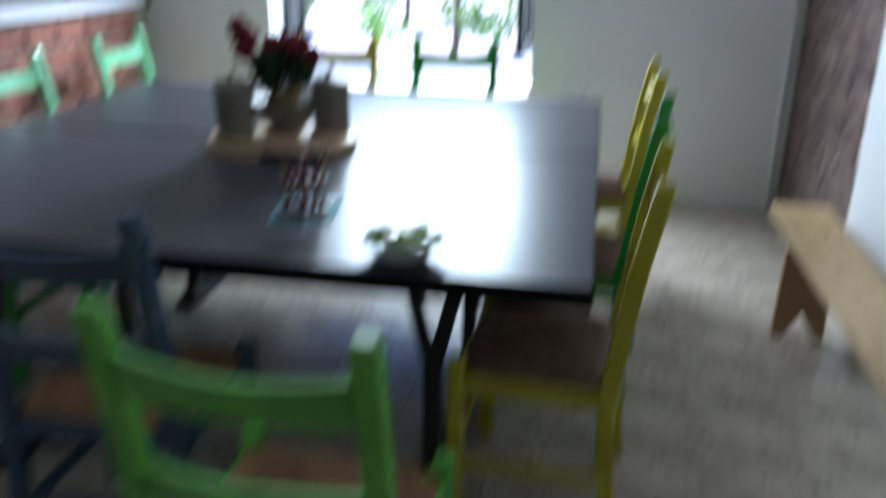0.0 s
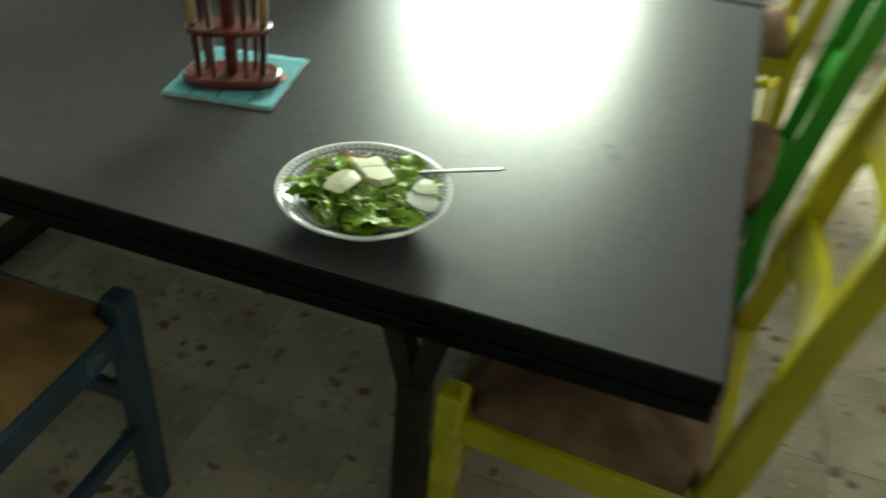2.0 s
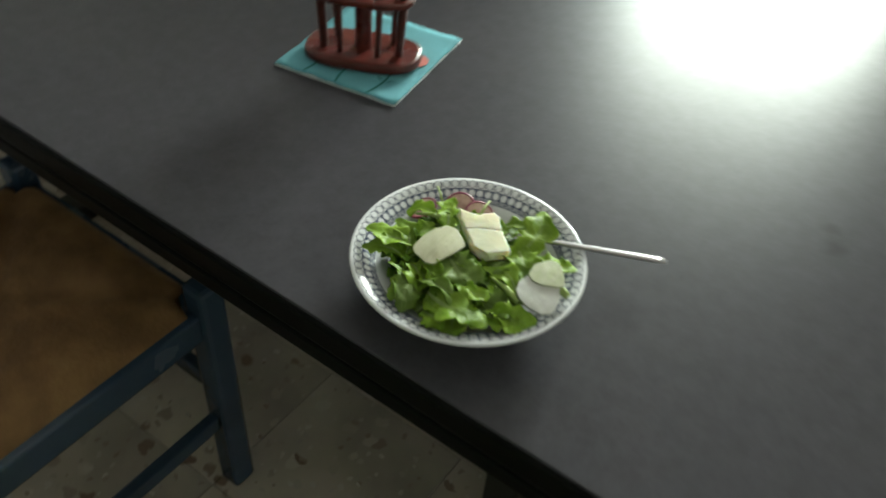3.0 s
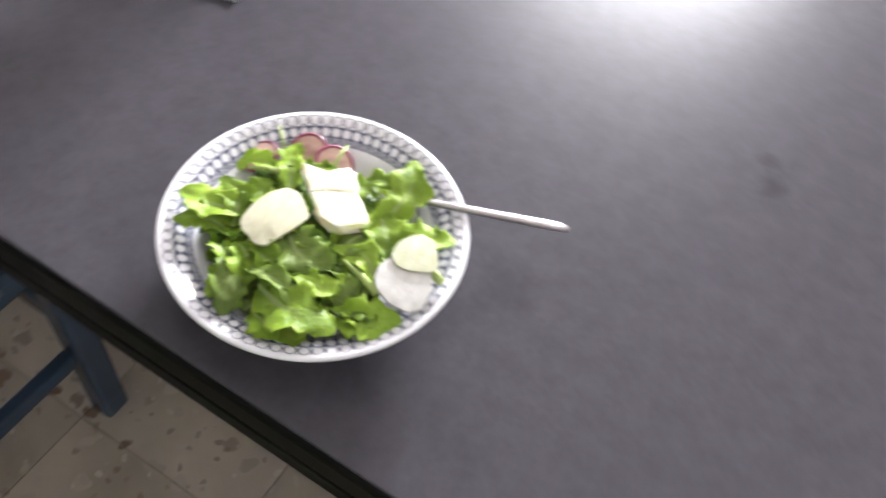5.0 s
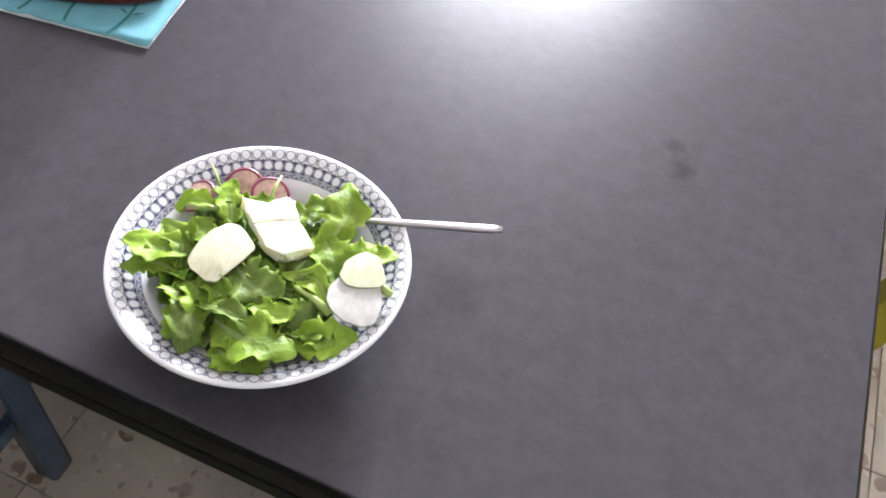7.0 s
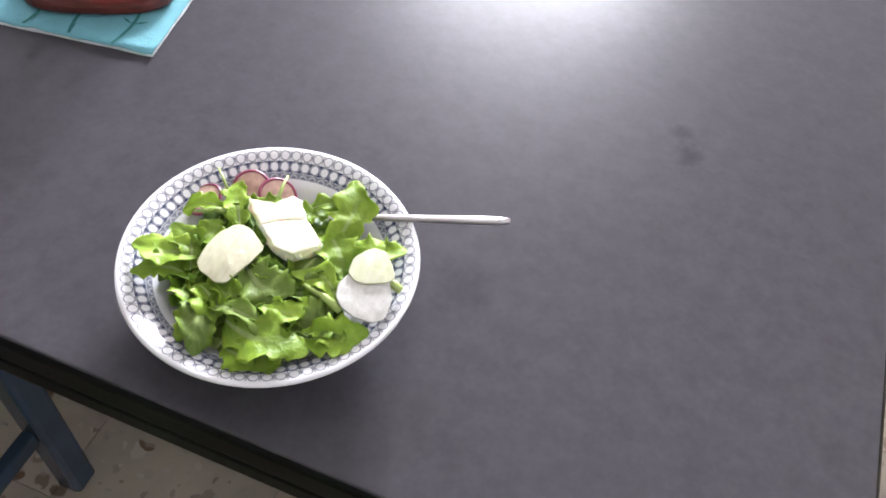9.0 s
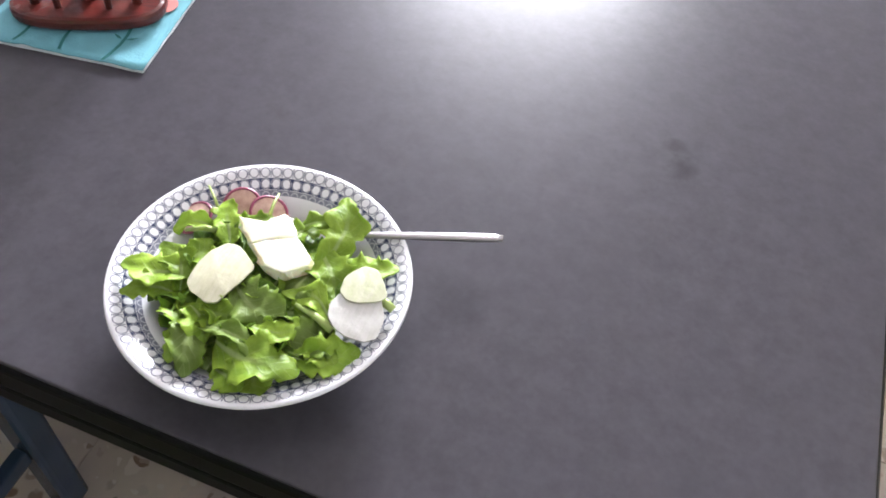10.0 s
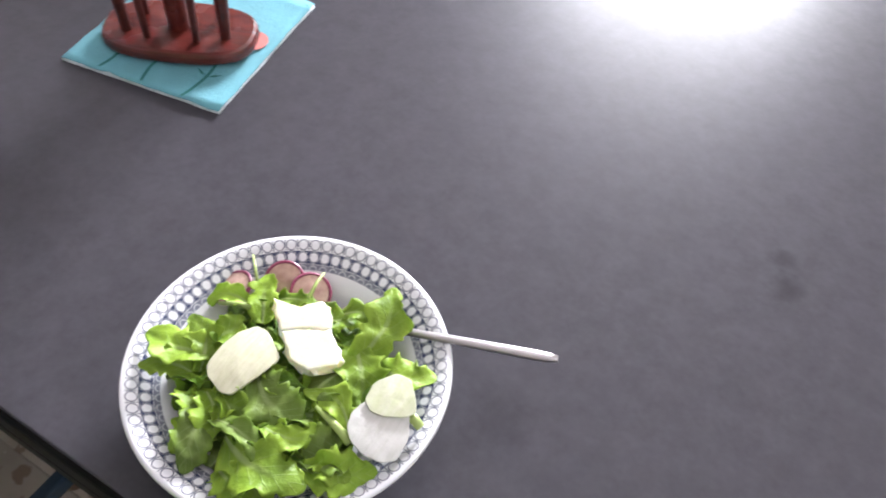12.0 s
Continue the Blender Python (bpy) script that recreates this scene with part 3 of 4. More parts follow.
# ---- chairs ----
def chair(color, seat_mat, m, label, group):
    """A ladder-back chair with a rush seat; it faces its own +y."""
    c = thing("ladder_back_chair", m, label, "chair", group)
    w, f, bk, top, s = 0.205, 0.18, -0.185, 0.955, 0.042
    lean = -0.265
    for sx in (-1, 1):
        bm = boxed(sx * w - s / 2, sx * w + s / 2, f - s / 2, f + s / 2, 0, 0.478, bevel=0.008)
        part("front_leg", bm, color, c)
        # rear post: a straight leg that leans back above the seat
        bm = bmesh.new()
        spine = [(bk - 0.03, 0.0), (bk - 0.005, 0.25), (bk, 0.44), (bk - 0.012, 0.52), (bk + (lean - bk) * 0.55, 0.75), (lean, top - 0.02), (lean - 0.004, top)]
        loops = []
        for i, (y, z) in enumerate(spine):
            q = s / 2 * (0.8 if i == len(spine) - 1 else 1.0)
            loops.append([bm.verts.new((sx * w * 0.985 + a * q, y + b * q, z)) for a, b in ((-1, -1), (1, -1), (1, 1), (-1, 1))])
        for p, q in zip(loops, loops[1:]):
            for k in range(4):
                bm.faces.new((p[k], p[(k + 1) % 4], q[(k + 1) % 4], q[k]))
        bm.faces.new(loops[0][::-1])
        bm.faces.new(loops[-1])
        long_edges = [e for e in bm.edges if abs(e.verts[0].co.z - e.verts[1].co.z) > 0.005]
        bmesh.ops.bevel(bm, geom=long_edges, offset=0.006, segments=2, affect="EDGES", profile=0.5)
        part("back_post", bm, color, c)
        part("side_rail", boxed(sx * w - 0.013, sx * w + 0.013, bk + s / 2, f - s / 2, 0.385, 0.435, bevel=0.004), color, c)
        part("side_stretcher", boxed(sx * w - 0.010, sx * w + 0.010, bk + s / 2 - 0.012, f - s / 2, 0.17, 0.20, bevel=0.004), color, c)
    part("front_rail", boxed(-w + s / 2, w - s / 2, f - 0.013, f + 0.013, 0.385, 0.435, bevel=0.004), color, c)
    part("back_rail", boxed(-w + s / 2, w - s / 2, bk - 0.013, bk + 0.013, 0.385, 0.435, bevel=0.004), color, c)
    part("front_stretcher", boxed(-w + s / 2, w - s / 2, f - 0.010, f + 0.010, 0.235, 0.27, bevel=0.004), color, c)
    part("back_stretcher", boxed(-w + s / 2, w - s / 2, bk - 0.022, bk - 0.002, 0.21, 0.24, bevel=0.004), color, c)
    for z0, z1 in ((0.80, 0.882), (0.60, 0.668)):
        # slats bow backwards between the posts
        bm = bmesh.new()
        n = 12
        rows = []
        for i in range(n + 1):
            x = (w - 0.016) * (2 * i / n - 1)
            bow = -0.030 * (1 - (2 * i / n - 1) ** 2)
            row = []
            for z, dz in ((z0, 0), (z1, 0.012 * (1 - (2 * i / n - 1) ** 2) if z0 > .7 else 0)):
                y = bk + (lean - bk) * (z - 0.5) / 0.45 + bow
                row += [bm.verts.new((x, y - 0.009, z - dz)), bm.verts.new((x, y + 0.009, z - dz))]
            rows.append(row)
        for p, q in zip(rows, rows[1:]):
            bm.faces.new((p[0], q[0], q[2], p[2]))
            bm.faces.new((p[1], p[3], q[3], q[1]))
            bm.faces.new((p[2], q[2], q[3], p[3]))
            bm.faces.new((p[0], p[1], q[1], q[0]))
        bm.faces.new((rows[0][0], rows[0][2], rows[0][3], rows[0][1]))
        bm.faces.new((rows[-1][0], rows[-1][1], rows[-1][3], rows[-1][2]))
        bmesh.ops.recalc_face_normals(bm, faces=bm.faces)
        part("back_slat", bm, color, c)
    # rush seat: four wedges of cord that meet along diagonals
    bm = bmesh.new()
    n = 28
    hx, y0, y1 = w + 0.006, bk + 0.004, f + 0.008
    cut = s / 2 + 0.008
    grid = {}
    for i in range(n + 1):
        for j in range(n + 1):
            u, v = 2 * i / n - 1, 2 * j / n - 1
            x, y = hx * u, (y0 + y1) / 2 + (y1 - y0) / 2 * v
            if abs(x) > w - cut and (y > f - cut or y < bk + cut):
                continue
            e = max(abs(u), abs(v))
            crease = abs(abs(u) - abs(v))
            z = 0.452 + 0.012 * (1 - e ** 6) - 0.009 * math.exp(-(crease * 11) ** 2) - 0.022 * (e ** 14)
            k = v if abs(u) < abs(v) else u
            z += 0.0016 * math.sin(60 * e)
            grid[i, j] = bm.verts.new((x, y, z))
    for i in range(n):
        for j in range(n):
            q = [grid.get(k) for k in ((i, j), (i + 1, j), (i + 1, j + 1), (i, j + 1))]
            if all(q):
                bm.faces.new(q)
    under = bmesh.ops.duplicate(bm, geom=bm.verts[:] + bm.edges[:] + bm.faces[:])
    low = [g for g in under["geom"] if isinstance(g, bmesh.types.BMVert)]
    for v in low:
        v.co.z = 0.410
    bmesh.ops.reverse_faces(bm, faces=[g for g in under["geom"] if isinstance(g, bmesh.types.BMFace)])
    edges = [e for e in bm.edges if e.is_boundary]
    bmesh.ops.bridge_loops(bm, edges=edges)
    part("seat", bm, seat_mat, c, "woven rush seat", smooth=True)
    return c


yellow = chair(YELLOW, RUSH_BROWN, pose(-0.113, 0.333, 0, rz=86), "yellow painted ladder-back chair with brown rush seat beside the table", "chairs round the table")
copy_thing(yellow, pose(-0.045, 1.90, 0, rz=91))
copy_thing(yellow, pose(-1.385, 2.44, 0, rz=180))
green = chair(GREEN, RUSH_BROWN, pose(-0.065, 1.07, 0, rz=84), "grass-green painted ladder-back chair with brown rush seat", "chairs round the table")
copy_thing(green, pose(-0.75, 2.44, 0, rz=180))
copy_thing(green, pose(-2.03, 0.75, 0, rz=-90))
chair(LIME, RUSH_TAN, pose(-0.48, -0.445, 0, rz=-3), "light green ladder-back chair with tan rush seat pulled out", "chairs round the table")
chair(BLUE, RUSH_TAN, pose(-1.050, -0.06, 0, rz=0), "slate-blue ladder-back chair with tan rush seat under the table", "chairs round the table")
mint = chair(MINT, RUSH_TAN, pose(-2.17, 2.33, 0, rz=-90), "mint-green painted ladder-back chair at the table end", "chairs round the table")
copy_thing(mint, pose(-2.17, 1.47, 0, rz=-90))

# ---- bench ----
bench = thing("wooden_bench", pose(0.815, 0, 0), "long pale pine bench with notched board legs by the wall", "bench")
part("bench_seat", boxed(-0.11, 0.11, -0.25, 1.76, 0.413, 0.45, bevel=0.005), PINE, bench)
for y in (1.46, 0.02):
    legb = slab([(-0.095, 0), (-0.06, 0), (0, 0.10), (0.06, 0), (0.095, 0), (0.085, 0.412), (-0.085, 0.412)], 0, 0.035, bevel=0.002)
    ob = part("bench_leg", legb, PINE_SHADED, bench, "notched board leg")
    ob.matrix_local = pose(0, y + 0.035, 0, rx=90)
part("apron", boxed(-0.012, 0.012, 0.06, 1.455, 0.33, 0.412, bevel=0.003), PINE_SHADED, bench)
for x, y, r in ((0.03, 1.42, 0.014), (-0.02, 1.05, 0.012), (0.04, 0.66, 0.014)):
    part("knot", lathe([(0, 0.4508), (r, 0.4508), (r, 0.4500)], 14, center=(x, y)), KNOT, bench)

# ---- picture on the east wall ----
pic = thing("picture_frame", pose(X1, 0.935, 1.345), "framed pale print in thin dark frame on the wall", "picture")
for a in ((-0.40, -0.389), (0.389, 0.40)):
    part("frame_bar", boxed(-0.03, -0.001, a[0], a[1], -0.40, 0.40, bevel=0.002), PHONE_BLACK, pic)
    part("frame_bar", boxed(-0.03, -0.001, -0.389, 0.389, a[0], a[1], bevel=0.002), PHONE_BLACK, pic)
part("print", boxed(-0.012, -0.002, -0.389, 0.389, -0.389, 0.389), PAPER, pic, "pale paper print")
bm = bmesh.new()
for cy, cz, r in ((-0.02, 0.02, 0.13), (0.12, -0.12, 0.07), (-0.16, 0.14, 0.08)):
    bm.faces.new([bm.verts.new((-0.0125, cy + r * math.cos(k * .5) * (1 + .3 * math.sin(k * 2.1)), cz + r * math.sin(k * .5))) for k in range(12)])
part("drawing", bm, INK, pic, "faint grey drawing")

# ---- brick counter along the west wall ----
counter = thing("brick_counter", pose(0, 0, 0), "red brick counter with a dark wooden top along the wall", "counter")
CX = -2.68
part("core", boxed(X0 + 0.002, CX - 0.012, 0.9, Y1 - 0.03, 0, 1.03), GROUT, counter)
part("counter_top", boxed(X0 + 0.004, CX + 0.04, 0.86, Y1 - 0.02, 1.032, 1.09, bevel=0.006), FRAME_DARK, counter, "dark plank top")
bmb = mesh_of("brick", boxed(-0.012, 0.004, -0.118, 0.118, -0.056, 0.056, bevel=0.006), BRICK)
for r in range(8):
    for k in range(9):
        y = 0.98 + k * 0.245 + (0.12 if r % 2 else 0)
        if y < Y1 - 0.15:
            ob = new("brick", bmb)
            ob.parent = counter
            ob.matrix_local = pose(CX + 0.002, y, 0.068 + r * 0.127)
cl = bmesh.new()
n = 30
drape = [(X0 + 0.10 + (CX + 0.046 - X0 - 0.10) * j / 8, 1.0945) for j in range(9)] + [(CX + 0.050, 1.085), (CX + 0.052, 1.05)]
for i in range(n + 1):
    for j, (x, z) in enumerate(drape):
        cl.verts.new((x + (0.004 * noise.noise((i * .7, j, 2)) if j > 8 else 0), 0.95 + 2.08 * i / n, z + (0.003 * noise.noise((i * .6, j * .8, 0)) if j < 8 else 0)))
cl.verts.ensure_lookup_table()
k = len(drape)
for i in range(n):
    for j in range(k - 1):
        cl.faces.new([cl.verts[a] for a in (i * k + j, i * k + j + 1, (i + 1) * k + j + 1, (i + 1) * k + j)])
tagged(part("table_runner", cl, CLOTH, smooth=True), "white cloth runner laid over the dark counter top", "cloth")
pk = thing("pumpkin", pose(-2.90, 2.90, 1.098), "round orange pumpkin standing on the white cloth", "pumpkin")
bm = lathe([(0.0, 0.0), (0.05, 0.0), (0.10, 0.03), (0.125, 0.09), (0.115, 0.15), (0.07, 0.195), (0.02, 0.20), (0, 0.19)], 40)
for v in bm.verts:
    a = math.atan2(v.co.y, v.co.x)
    k = 1 - 0.05 * abs(math.sin(a * 5))
    v.co.x *= k
    v.co.y *= k
part("body", bm, PUMPKIN, pk, smooth=True)
part("stalk", tube([(0, 0, 0.19), (0.005, 0, 0.215), (0.015, 0, 0.23)], [0.014, 0.010, 0.011]), BARK, pk)


def bunch(parent, name, mat, count, center, spread, size, seed):
    """Many small petals or leaves in loose clumps, one mesh."""
    rng = random.Random(seed)
    verts, faces = [], []
    for _ in range(count):
        d = Vector((rng.gauss(0, 1), rng.gauss(0, 1), rng.gauss(0, 1))).normalized()
        p = Vector(center) + Vector((d.x * spread[0], d.y * spread[1], d.z * spread[2])) * rng.random() ** .4
        u = (d + Vector((rng.gauss(0, .6), rng.gauss(0, .6), rng.gauss(0, .6)))).normalized()
        v = u.orthogonal().normalized()
        w_ = u.cross(v)
        s = size * rng.uniform(.7, 1.3)
        i = len(verts)
        verts += [p - u * s, p + v * s * .55 + w_ * s * .12, p + u * s + w_ * s * .25, p - v * s * .55 + w_ * s * .12, p + w_ * -s * .05]
        faces += [(i, i + 1, i + 4), (i + 1, i + 2, i + 4), (i + 2, i + 3, i + 4), (i + 3, i, i + 4)]
    me = bpy.data.meshes.new(name)
    me.from_pydata(verts, [], faces)
    me.materials.append(mat)
    ob = new(name, me)
    ob.parent = parent
    return ob


dry = thing("dried_bouquet", pose(-2.90, 2.62, 1.098), "bunch of red and purple dried flowers on the cloth", "flowers")
bunch(dry, "red_blooms", FLOWER, 160, (0, 0, 0.10), (0.07, 0.09, 0.06), 0.02, 4)
bunch(dry, "purple_blooms", PURPLE, 160, (0.05, 0.0, 0.05), (0.06, 0.12, 0.04), 0.016, 5)

# ---- board with canisters and flowers ----
BZ = 0.75
tray = thing("serving_board", pose(-1.065, 1.02, BZ, rz=9), "oval beech serving board on two cleats in the table's middle", "board")
part("board", slab(oval(0.252, 0.165, 56, 2.3), 0.022, 0.046, bevel=0.005), BOARD, tray)
for sx, inner in ((-1, 0.045), (1, 0.150)):
    rim = [(x * 0.985, y * 0.985) for x, y in oval(0.252, 0.165, 72, 2.3) if x * sx > inner]
    rim.sort(key=lambda q: q[1])
    part("cleat", slab([(sx * inner, rim[0][1])] + rim + [(sx * inner, rim[-1][1])], 0.0, 0.0218, bevel=0.003), BOARD, tray)


def canister(m, label):
    c = thing("ceramic_canister", m, label, "canister", "canisters on the board")
    part("body", lathe([(0, 0), (0.060, 0), (0.063, 0.006), (0.064, 0.15), (0.066, 0.155), (0.066, 0.163), (0.060, 0.168), (0, 0.168)], 40), CERAMIC, c, smooth=True)
    lid = part("lid", lathe([(0, 0.1685), (0.069, 0.1685), (0.070, 0.176), (0.055, 0.190), (0.02, 0.199), (0, 0.200)], 40), CERAMIC, c, smooth=True)
    part("knob", lathe([(0, 0.199), (0.006, 0.199), (0.006, 0.206), (0.011, 0.212), (0.010, 0.220), (0, 0.224)], 18), CERAMIC, lid, smooth=True)
    bm = bmesh.new()
    for a0, a1, z0, z1 in ((-1.95, -1.20, 0.095, 0.108), (-1.85, -1.30, 0.070, 0.078), (-1.75, -1.40, 0.125, 0.131)):
        prev = None
        for k in range(13):
            a = a0 + (a1 - a0) * k / 12
            p = [bm.verts.new((0.0645 * math.cos(a), 0.0645 * math.sin(a), z)) for z in (z0, z1)]
            if prev and k % 3 != 2:
                bm.faces.new((prev[0], p[0], p[1], prev[1]))
            prev = p
    part("lettering", bm, CERAMIC_MARK, c, "faded brown printed lettering")
    return c


can = canister(pose(-0.918, 1.105, BZ + 0.0465, rz=4), "cream stoneware canister with knobbed lid on the board")
copy_thing(can, pose(-1.205, 0.955, BZ + 0.0465, rz=-12))
bowl = thing("planter_bowl", pose(-1.075, 1.08, BZ + 0.0465), "cream ceramic bowl planter on the board", "planter")
part("bowl", lathe([(0, 0), (0.05, 0), (0.056, 0.006), (0.092, 0.05), (0.118, 0.11), (0.123, 0.118), (0.117, 0.119), (0.108, 0.108), (0, 0.100)], 44), CERAMIC, bowl, smooth=True)
plant = thing("potted_flower", pose(-1.075, 1.08, BZ + 0.147), "crimson flowering plant in a yellow pot inside the bowl", "plant")
part("pot", lathe([(0, 0.0), (0.052, 0.0), (0.060, 0.055), (0.062, 0.056), (0.055, 0.05), (0, 0.048)], 30), FLOWER_POT, plant, smooth=True)
bunch(plant, "foliage", GREEN_DARK, 520, (0, 0, 0.11), (0.105, 0.10, 0.075), 0.026, 8)
for k, (x, y, z, s) in enumerate(((-0.135, 0.0, 0.215, 0.045), (-0.115, -0.03, 0.165, 0.035), (-0.02, 0.0, 0.195, 0.040), (0.06, -0.02, 0.205, 0.045), (0.02, 0.05, 0.19, 0.038), (-0.145, -0.02, 0.25, 0.028), (0.10, 0.02, 0.165, 0.035))):
    bunch(plant, "bloom", FLOWER, 130, (x, y, z), (s, s, s * 0.75), 0.017, 30 + k)
    part("flower_stem", tube([(x * .2, y * .2, 0.05), (x * .7, y * .7, 0.12), (x, y, z)], 0.003, 6), GREEN_DARK, plant)
ob = part("plant_tag", boxed(-0.016, 0.016, -0.001, 0.001, 0, 0.05), TAG, plant, "white plastic plant tag")
ob.matrix_local = pose(0.02, -0.075, 0.05, rx=-12, ry=8)

# ---- napkin and spoon rack ----
NAP = material("turquoise paper napkin", (0.13, 0.40, 0.47), 0.9, vary=0.06, scale=30, bump=0.3, bump_scale=500)
NAP_PRINT = material("dark teal stem print", (0.010, 0.16, 0.15), 0.9)
NAP_PINK = material("salmon pink print", (0.75, 0.25, 0.22), 0.9)
NAP_WHITE = material("white paper edge", (0.75, 0.80, 0.82), 0.9)
napkin = thing("paper_napkin", pose(-0.758, 0.3675, BZ, rz=9), "folded turquoise paper napkin with printed stems under the rack", "napkin")
hw, hh = 0.083, 0.087
for k, (z0, z1) in enumerate(((0.0005, 0.0012), (0.0013, 0.0020), (0.0021, 0.0030))):
    bm = bmesh.new()
    n = 16
    for zz in (z0, z1):
        for i in range(n + 1):
            for j in range(n + 1):
                u, v = 2 * i / n - 1, 2 * j / n - 1
                e = max(abs(u), abs(v))
                bm.verts.new((hw * u + 0.0012 * noise.noise((u * 3, v * 3, k)), hh * v + 0.0012 * noise.noise((u * 3, v * 3, k + 5)), zz + (0.0006 * k + 0.002 * (k == 2)) * max(0, e - .85) * 6 * (0.5 + noise.noise((u * 4, v * 4, 9)))))
    bm.verts.ensure_lookup_table()
    q = (n + 1) ** 2
    for i in range(n):
        for j in range(n):
            f = [i * (n + 1) + j, (i + 1) * (n + 1) + j, (i + 1) * (n + 1) + j + 1, i * (n + 1) + j + 1]
            bm.faces.new([bm.verts[a + q] for a in f])
            bm.faces.new([bm.verts[a] for a in f[::-1]])
    bmesh.ops.bridge_loops(bm, edges=[e for e in bm.edges if e.is_boundary])
    part("layer", bm, NAP if k == 2 else NAP_WHITE, napkin, smooth=True)
for x, y0, y1, b in ((-0.045, -0.083, -0.02, .004), (0.0, -0.083, -0.01, -.004), (0.043, -0.085, 0.02, .006)):
    bm, prev = bmesh.new(), None
    for k in range(9):
        y = y0 + (y1 - y0) * k / 8
        xx = x + b * math.sin(k * .6)
        p = [bm.verts.new((xx - 0.0016, y, 0.0046)), bm.verts.new((xx + 0.0016, y, 0.0046))]
        if prev:
            bm.faces.new((prev[0], prev[1], p[1], p[0]))
        prev = p
    for sgn in (-1, 1):
        for low, big in ((0.032, 1.0), (0.060, 1.5)):
            bm.faces.new([bm.verts.new((x + b * .9 + sgn * a * big, y0 + low + c_ * big, 0.0049)) for a, c_ in ((0.001, 0.0), (0.007, 0.0015), (0.013, 0.007), (0.006, 0.0045))][::sgn])
    part("printed_stem", bm, NAP_PRINT, napkin, "dark teal printed stem")
part("printed_bloom", lathe([(0, 0.0049), (0.014, 0.0049), (0.014, 0.0045)], 16, center=(0.060, 0.01)), NAP_PINK, napkin, "salmon pink printed bloom")

rack = thing("skewer_rack", pose(-0.757, 0.352, BZ + 0.005, rz=26), "cherry-stained wooden rack holding small spoons and brushes", "rack")
part("base_plate", slab(oval(0.072, 0.040, 40, 2.8), 0.0, 0.013, bevel=0.004), RED_WOOD, rack)
part("upper_plate", slab(oval(0.062, 0.032, 40, 2.8), 0.078, 0.087, bevel=0.003), RED_WOOD, rack)
part("post", tube([(0, 0, 0.0125), (0, 0, 0.132)], 0.010, 14), RED_WOOD, rack)
part("post_knob", lathe([(0, 0.131), (0.007, 0.132), (0.013, 0.140), (0.011, 0.150), (0, 0.155)], 18), RED_WOOD, rack, smooth=True)
HANDLE = wood("dark red handle", (0.10, 0.018, 0.012), (0.05, 0.008, 0.006), rough=0.3)
BAMBOO = wood("pale bamboo", (0.36, 0.22, 0.08), (0.26, 0.15, 0.05), rough=0.45)
BRISTLE = material("dark bristles", (0.03, 0.02, 0.015), 0.8, vary=0.3)
for k, (x, y) in enumerate(((-0.046, -0.012), (-0.024, -0.02), (0.022, -0.02), (0.046, -0.010), (-0.036, 0.014), (0.034, 0.016))):
    t = thing("rack_utensil", pose(-0.757, 0.352, BZ + 0.005, rz=26) @ pose(x, y, 0.0135, rx=(-2 if y < 0 else 2), ry=x * 60), "small wooden-handled brush standing in the rack", "brush", "utensils in the rack")
    # the two end ones have bamboo grips, the others are thin and dark
    w = 1.0 if k in (0, 3) else 0.68
    part("handle", tube([(0, 0, 0), (0, 0, 0.05), (0, 0, 0.078)], [0.0050 * w, 0.0058 * w, 0.0055 * w], 10), HANDLE, t)
    part("neck", tube([(0, 0, 0.078), (0, 0, 0.116)], [0.0062 * w, 0.0075 * w], 10), BAMBOO if w == 1.0 else HANDLE, t)
    part("tip", tube([(0, 0, 0.116), (0, 0, 0.128), (0.002, 0, 0.141)], [0.006 * w, 0.0045 * w, 0.002], 8), BRISTLE, t)


# ---- salad plate ----
PX, PY = -0.435, 0.115
plate = thing("soup_plate", pose(PX - 0.0025, PY - 0.0004, BZ), "white soup plate with blue printed rings on the rim", "plate")
prof = [(0, 0.0035), (0.050, 0.0035), (0.052, 0.0), (0.056, 0.0), (0.058, 0.004), (0.070, 0.0145), (0.077, 0.0232), (0.081, 0.0264), (0.100, 0.0350), (0.1045, 0.0378), (0.1062, 0.0395), (0.1052, 0.0414), (0.1025, 0.0412), (0.0985, 0.0398), (0.084, 0.0311), (0.0800, 0.0289), (0.0765, 0.0262), (0.071, 0.0200), (0.065, 0.0145), (0.058, 0.0105), (0.048, 0.0085), (0, 0.0080)]
part("dish", lathe([(r * 0.991, z) for r, z in prof], 128), PORCELAIN, plate, "printed porcelain dish", smooth=True)

salad = thing("green_salad", pose(PX, PY, BZ), "heap of torn wet green lettuce leaves in the plate", "salad")


